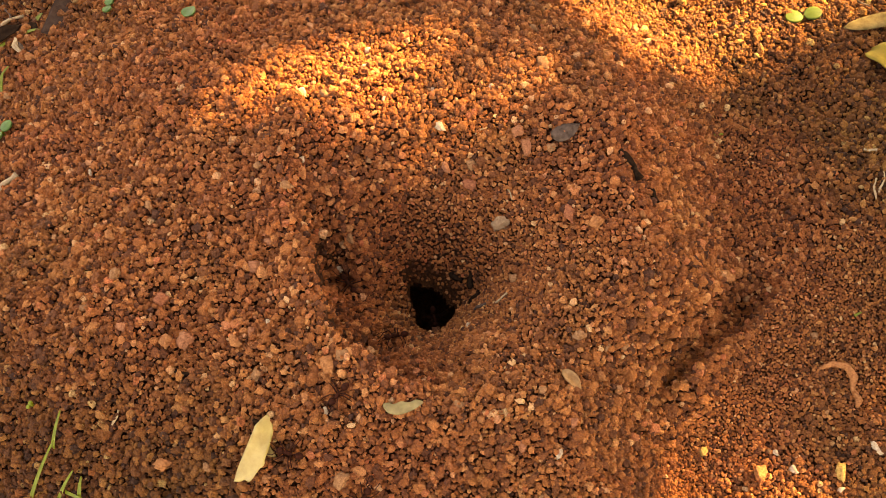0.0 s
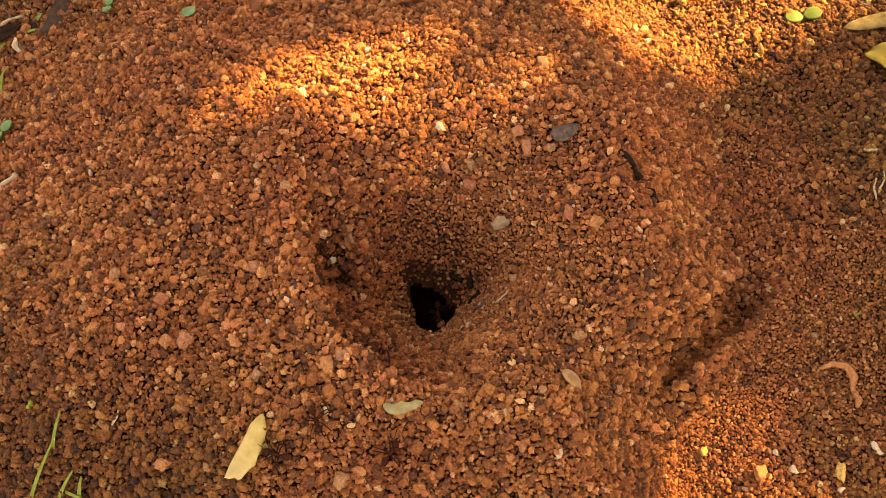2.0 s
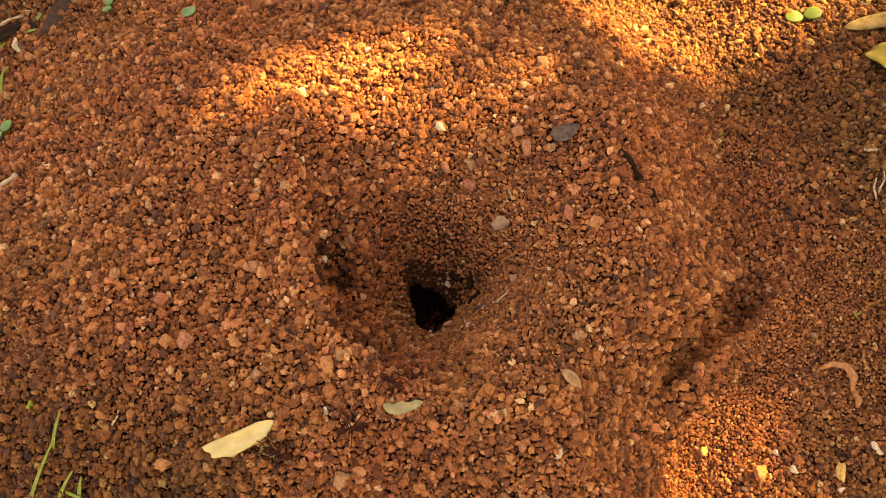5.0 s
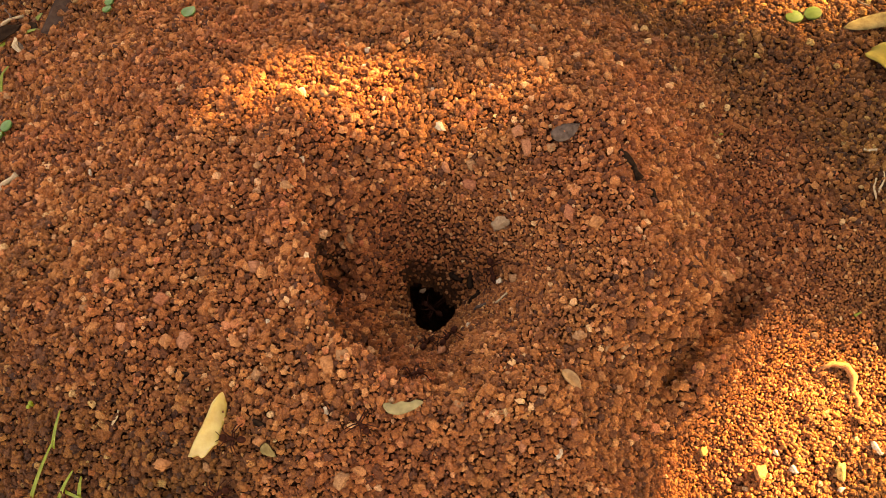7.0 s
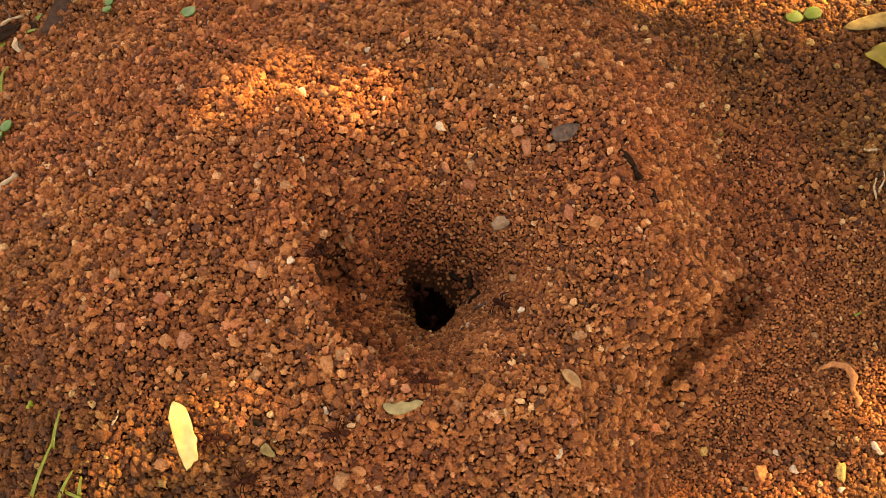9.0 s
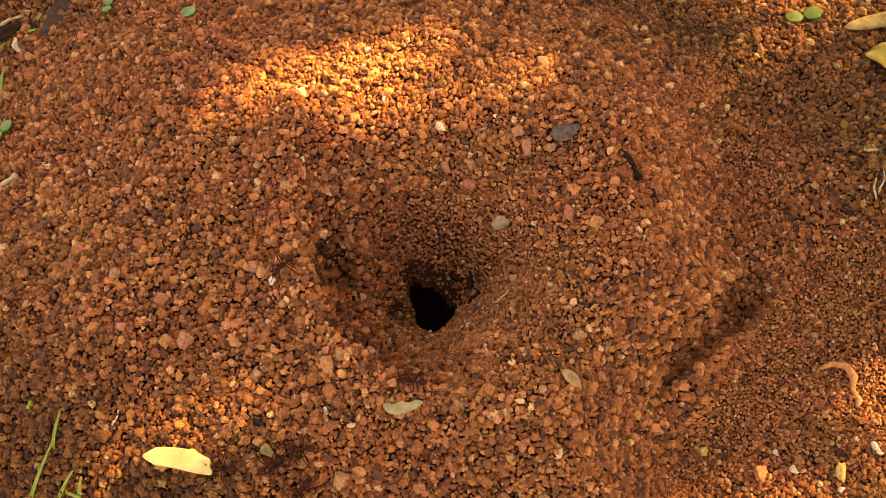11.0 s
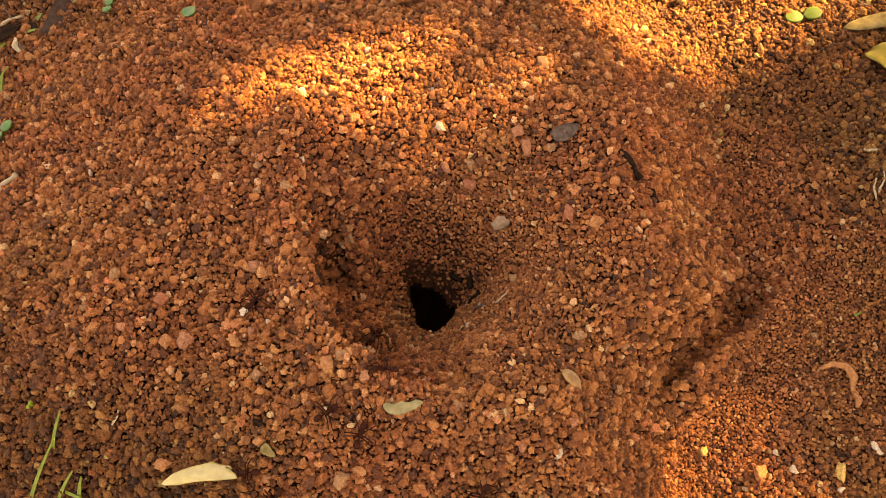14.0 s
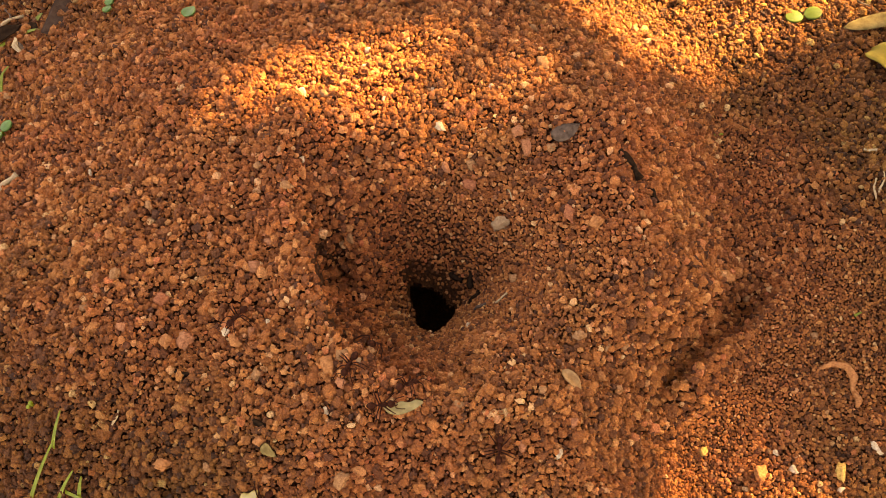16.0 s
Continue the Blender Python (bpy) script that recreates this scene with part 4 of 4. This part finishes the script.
# ---------- things that move ----------
def leaf_pose(xa, ya, xb, yb, tilt, lift=0.0058):
    """The cut leaf, from its tip a to its bitten end b, rolled by tilt about its length."""
    x, y = (xa + xb) / 2, (ya + yb) / 2
    return pose(x, y, ground_z(x, y) + lift) @ pose(0, 0, 0, 0, 0, math.degrees(math.atan2(yb - ya, xb - xa))) @ pose(0, 0, 0, tilt)


def before(x, y, heading, reach=0.0052):
    """Where an ant stands that holds a load at x, y."""
    return x - reach * math.cos(radians(heading)), y - reach * math.sin(radians(heading))


def hold(x, y, heading, deep=0.0):
    return laid(x, y, heading, 0.0022 + deep)


def stride(a, rows):
    """Swing an ant's legs as it goes, three and three."""
    legs = [o for o in a.children if o.name.startswith("leg")]
    for k, leg in enumerate(legs):
        rest = leg.matrix_basis.copy()
        beat = 1 if k in (0, 3, 4) else -1
        keys = []
        for n in range(0, 65):
            t = n * 0.25
            swing = 16 * beat * (1 if n % 2 else -1)
            keys.append((t, rest @ pose(0, 0, 0, 0, 0, swing)))
        walk(leg, keys)


def carry(a, pellet, rows):
    walk(a, [(t, stand(*before(x, y, h), h, sum(deep))) for t, x, y, h, *deep in rows])
    walk(pellet, [(t, hold(x, y, h, sum(deep))) for t, x, y, h, *deep in rows])


def roam(a, rows):
    walk(a, [(t, stand(x, y, h, sum(deep))) for t, x, y, h, *deep in rows])


def motions():
    walk(load_leaf, [(t, leaf_pose(xa, ya, xb, yb, tilt)) for t, xa, ya, xb, yb, tilt in (
        (0.0, -0.0486, -0.0645, -0.0540, -0.0818, -20), (0.5, -0.0491, -0.0635, -0.0546, -0.0809, -15), (1.0, -0.0500, -0.0643, -0.0557, -0.0819, -12),
        (1.5, -0.0502, -0.0648, -0.0569, -0.0812, -8), (2.0, -0.0499, -0.0642, -0.0566, -0.0812, -35), (2.4, -0.0497, -0.0639, -0.0560, -0.0807, -52),
        (2.7, -0.0468, -0.0671, -0.0558, -0.0803, -70), (3.0, -0.0427, -0.0672, -0.0576, -0.0757, -80), (3.5, -0.0398, -0.0707, -0.0574, -0.0717, -84),
        (3.8, -0.0387, -0.0709, -0.0573, -0.0705, -78), (4.2, -0.0421, -0.0712, -0.0602, -0.0740, -62), (5.2, -0.0498, -0.0650, -0.0638, -0.0742, -40),
        (6.3, -0.0631, -0.0598, -0.0648, -0.0781, -34), (6.9, -0.0620, -0.0579, -0.0669, -0.0742, -42),
        (7.5, -0.0615, -0.0580, -0.0673, -0.0737, -42), (7.9, -0.0599, -0.0581, -0.0671, -0.0716, -45), (8.1, -0.0593, -0.0588, -0.0660, -0.0713, -45), (8.3, -0.0626, -0.0585, -0.0671, -0.0732, -35),
        (8.5, -0.0700, -0.0586, -0.0672, -0.0760, 40), (8.7, -0.0737, -0.0588, -0.0674, -0.0774, 36), (9.0, -0.0758, -0.0583, -0.0686, -0.0776, 12), (9.2, -0.0774, -0.0621, -0.0658, -0.0793, 10),
        (10.2, -0.0815, -0.0696, -0.0645, -0.0800, 15), (11.3, -0.0816, -0.0742, -0.0640, -0.0762, -5), (11.6, -0.0823, -0.0743, -0.0637, -0.0758, -5), (11.9, -0.0796, -0.0786, -0.0616, -0.0768, -12),
        (12.5, -0.0754, -0.0810, -0.0588, -0.0767, -18), (13.1, -0.0729, -0.0827, -0.0569, -0.0773, -35), (13.5, -0.0731, -0.0823, -0.0567, -0.0773, -35), (14.0, -0.0759, -0.0808, -0.0572, -0.0780, -25),
        (14.6, -0.0748, -0.0813, -0.0562, -0.0790, -22), (14.9, -0.0620, -0.0927, -0.0564, -0.0791, -12), (15.2, -0.0601, -0.0941, -0.0554, -0.0803, -10), (15.6, -0.0587, -0.0970, -0.0552, -0.0822, -10),
        (16.0, -0.0554, -0.1000, -0.0530, -0.0842, -10))])
    roam(ants[0], (
        (0.0, -0.0419, -0.0730, 165), (1.5, -0.0454, -0.0729, 168), (2.5, -0.0451, -0.0732, 160), (3.0, -0.0413, -0.0730, 150), (3.5, -0.0404, -0.0730, 140), (4.2, -0.0407, -0.0735, 150),
        (6.3, -0.0564, -0.0701, 172), (7.5, -0.0580, -0.0676, 172), (8.1, -0.0577, -0.0667, 172), (8.5, -0.0616, -0.0673, 176), (9.2, -0.0623, -0.0686, 182), (11.3, -0.0599, -0.0769, 180),
        (12.5, -0.0556, -0.0764, 184), (14.0, -0.0539, -0.0777, 180), (14.6, -0.0529, -0.0792, 184), (15.2, -0.0522, -0.0810, 200), (16.0, -0.0499, -0.0848, 215)))
    carry(ants[1], pellets[0], (
        (0.0, -0.0022, -0.0114, -90, -0.010), (0.8, -0.0015, -0.0131, -90, -0.002), (1.5, -0.0004, -0.0140, -90), (2.5, -0.0007, -0.0162, -90), (3.5, -0.0006, -0.0174, -92), (4.2, 0.0000, -0.0228, -92),
        (6.3, 0.0037, -0.0311, -100), (6.6, 0.0023, -0.0345, -115), (6.9, 0.0000, -0.0366, -130), (7.5, -0.0016, -0.0372, -125), (7.8, -0.0017, -0.0397, -125), (8.1, -0.0049, -0.0428, -140),
        (8.4, -0.0065, -0.0549, -150), (8.7, -0.0083, -0.0565, -158), (9.2, -0.0115, -0.0567, -175), (11.3, -0.0149, -0.0540, 165), (11.6, -0.0162, -0.0519, 155), (12.2, -0.0181, -0.0519, 158),
        (12.8, -0.0183, -0.0523, 160), (13.7, -0.0211, -0.0543, 170), (14.0, -0.0218, -0.0533, 190), (14.6, -0.0226, -0.0528, 215), (15.0, -0.0243, -0.0529, 235), (15.6, -0.0259, -0.0546, 245), (16.0, -0.0285, -0.0543, 240)))
    carry(ants[2], pellets[1], (
        (0.0, -0.0329, -0.0032, 125), (0.6, -0.0337, -0.0028, 130), (1.5, -0.0347, -0.0016, 120), (2.4, -0.0353, -0.0022, 125), (3.0, -0.0350, -0.0019, 140), (3.5, -0.0357, -0.0023, 150),
        (4.2, -0.0362, -0.0029, 150), (6.3, -0.0392, -0.0118, 165), (6.7, -0.0398, -0.0137, 185), (7.1, -0.0404, -0.0152, 200), (7.7, -0.0412, -0.0149, 200), (9.2, -0.0452, -0.0171, 215),
        (11.3, -0.0508, -0.0222, 225), (13.5, -0.0566, -0.0296, 230), (16.0, -0.0626, -0.0374, 228)))
    carry(ants[3], pellets[2], (
        (0.0, -0.0034, -0.0081, 80, -0.030), (2.0, -0.0034, -0.0081, 70, -0.030), (4.2, -0.0026, -0.0052, 55, -0.012), (6.3, 0.0144, -0.0045, 10), (6.5, 0.0160, -0.0068, -45), (6.7, 0.0172, -0.0088, -60), (6.9, 0.0175, -0.0121, -80),
        (7.1, 0.0172, -0.0161, -85), (7.5, 0.0182, -0.0199, -75), (7.9, 0.0174, -0.0243, -88), (8.3, 0.0201, -0.0264, -40), (9.2, 0.0241, -0.0307, -45), (9.8, 0.0295, -0.0460, -65),
        (10.5, 0.0360, -0.0720, -72), (11.2, 0.0440, -0.1040, -76), (16.0, 0.0520, -0.1360, -78)))
    carry(ants[4], pellets[3], (
        (0.0, -0.0038, -0.0082, 150, -0.030), (6.3, -0.0042, -0.0064, 140, -0.012), (7.5, -0.0087, -0.0012, 150), (8.1, -0.0093, -0.0016, 170), (8.5, -0.0113, -0.0011, 178), (9.2, -0.0155, -0.0073, 195),
        (11.3, -0.0206, -0.0198, 230), (13.0, -0.0234, -0.0290, 240), (16.0, -0.0238, -0.0484, 245)))
    roam(ants[5], (
        (0.0, -0.0290, -0.0575, 230), (1.1, -0.0323, -0.0612, 220), (2.0, -0.0349, -0.0650, -70), (4.2, -0.0286, -0.0688, -20), (6.3, -0.0225, -0.0634, 60), (7.5, -0.0237, -0.0673, 250), (8.1, -0.0238, -0.0673, 240),
        (8.7, -0.0267, -0.0682, 200), (9.2, -0.0314, -0.0690, 185), (11.3, -0.0394, -0.0732, 190), (13.0, -0.0441, -0.0799, 230), (16.0, -0.0470, -0.0954, 260)))
    roam(ants[6], (
        (0.0, -0.0147, -0.0284, 200), (1.5, -0.0194, -0.0326, 215), (2.1, -0.0197, -0.0462, 225), (3.0, -0.0210, -0.0474, 240), (3.6, -0.0199, -0.0496, 260), (4.2, -0.0176, -0.0523, -60), (6.3, -0.0100, -0.0583, -20),
        (7.5, -0.0085, -0.0364, 70), (8.5, -0.0142, -0.0138, 110), (9.2, -0.0126, -0.0077, 20), (11.3, -0.0038, -0.0075, -20, -0.028), (16.0, -0.0038, -0.0075, -60, -0.030)))
    roam(ants[7], (
        (0.0, -0.0223, -0.0842, 60), (2.0, -0.0147, -0.0726, 60), (3.6, -0.0106, -0.0631, 75), (4.2, -0.0097, -0.0605, 80), (6.3, -0.0058, -0.0394, 70), (7.5, -0.0034, -0.0264, 75), (9.2, -0.0030, -0.0090, 80, -0.015),
        (11.3, -0.0034, -0.0081, 80, -0.034), (16.0, -0.0034, -0.0081, 85, -0.034)))
    roam(ants[8], (
        (0.0, -0.0546, -0.1023, 60), (9.2, -0.0441, -0.0868, 60), (11.3, -0.0377, -0.0819, 50), (13.1, -0.0294, -0.0759, 45), (13.7, -0.0250, -0.0713, 55), (14.0, -0.0229, -0.0685, 70), (14.2, -0.0229, -0.0671, 75),
        (14.4, -0.0200, -0.0648, 45), (14.6, -0.0180, -0.0618, 50), (15.2, -0.0147, -0.0601, 35), (16.0, -0.0100, -0.0567, 40)))
    roam(ants[9], (
        (0.0, -0.0756, -0.0972, 30), (8.0, -0.0582, -0.0813, 20), (9.2, -0.0535, -0.0795, 15), (11.3, -0.0460, -0.0755, 40), (12.8, -0.0418, -0.0721, 70), (13.4, -0.0412, -0.0692, 70), (13.7, -0.0379, -0.0661, 40), (14.0, -0.0323, -0.0631, 35),
        (14.8, -0.0225, -0.0606, 20), (16.0, -0.0169, -0.0606, 5)))
    roam(ants[10], (
        (0.0, -0.0130, -0.1007, 60), (13.0, 0.0086, -0.0874, 60), (15.0, 0.0121, -0.0812, 62), (15.6, 0.0137, -0.0771, 75), (15.8, 0.0156, -0.0731, 80), (16.0, 0.0156, -0.0718, 85)))
    for a in ants:
        stride(a, ())
    # boughs swaying in the wind: seconds and how far their shade shifts over the ground
    for (b, mid), rows in zip(boughs, (
            ((0.0, -0.035, 0.105), (1.5, -0.04, 0.125), (4.2, -0.045, 0.135), (6.3, -0.065, 0.060), (7.0, -0.035, 0.020), (7.8, -0.020, 0.008), (9.2, -0.020, 0.008), (11.3, -0.060, 0.055), (12.3, -0.035, 0.110), (16.0, -0.04, 0.125)),
            ((0.0, 0.0, 0.0), (1.5, 0.005, -0.010), (4.2, 0.004, -0.004), (6.3, -0.025, -0.100), (7.3, -0.030, -0.130), (8.4, -0.010, -0.073), (9.2, -0.005, -0.048), (11.3, -0.020, -0.092), (12.3, 0.0, 0.0), (16.0, 0.0, 0.0)),
            ((0.0, 0.0, 0.0), (1.5, 0.003, -0.004), (4.2, 0.008, -0.010), (6.3, 0.004, -0.004), (6.6, 0.008, -0.004), (7.0, 0.050, 0.075), (7.2, 0.050, 0.080), (7.5, 0.008, -0.018), (8.0, 0.006, -0.020), (8.6, -0.006, -0.010), (9.2, -0.016, 0.0), (11.3, -0.012, -0.002), (13.0, 0.003, -0.006), (16.0, 0.002, -0.002)),
            ((0.0, 0.0, 0.0), (8.2, 0.0, 0.0), (8.6, -0.050, 0.030), (9.2, -0.070, 0.040), (10.6, -0.070, 0.040), (11.6, -0.010, 0.006), (12.2, 0.0, 0.0), (16.0, 0.0, 0.0)))):
        walk(b, [(t, Matrix.Translation(mid + Vector((u, v, 0)))) for t, u, v in rows])


motions()
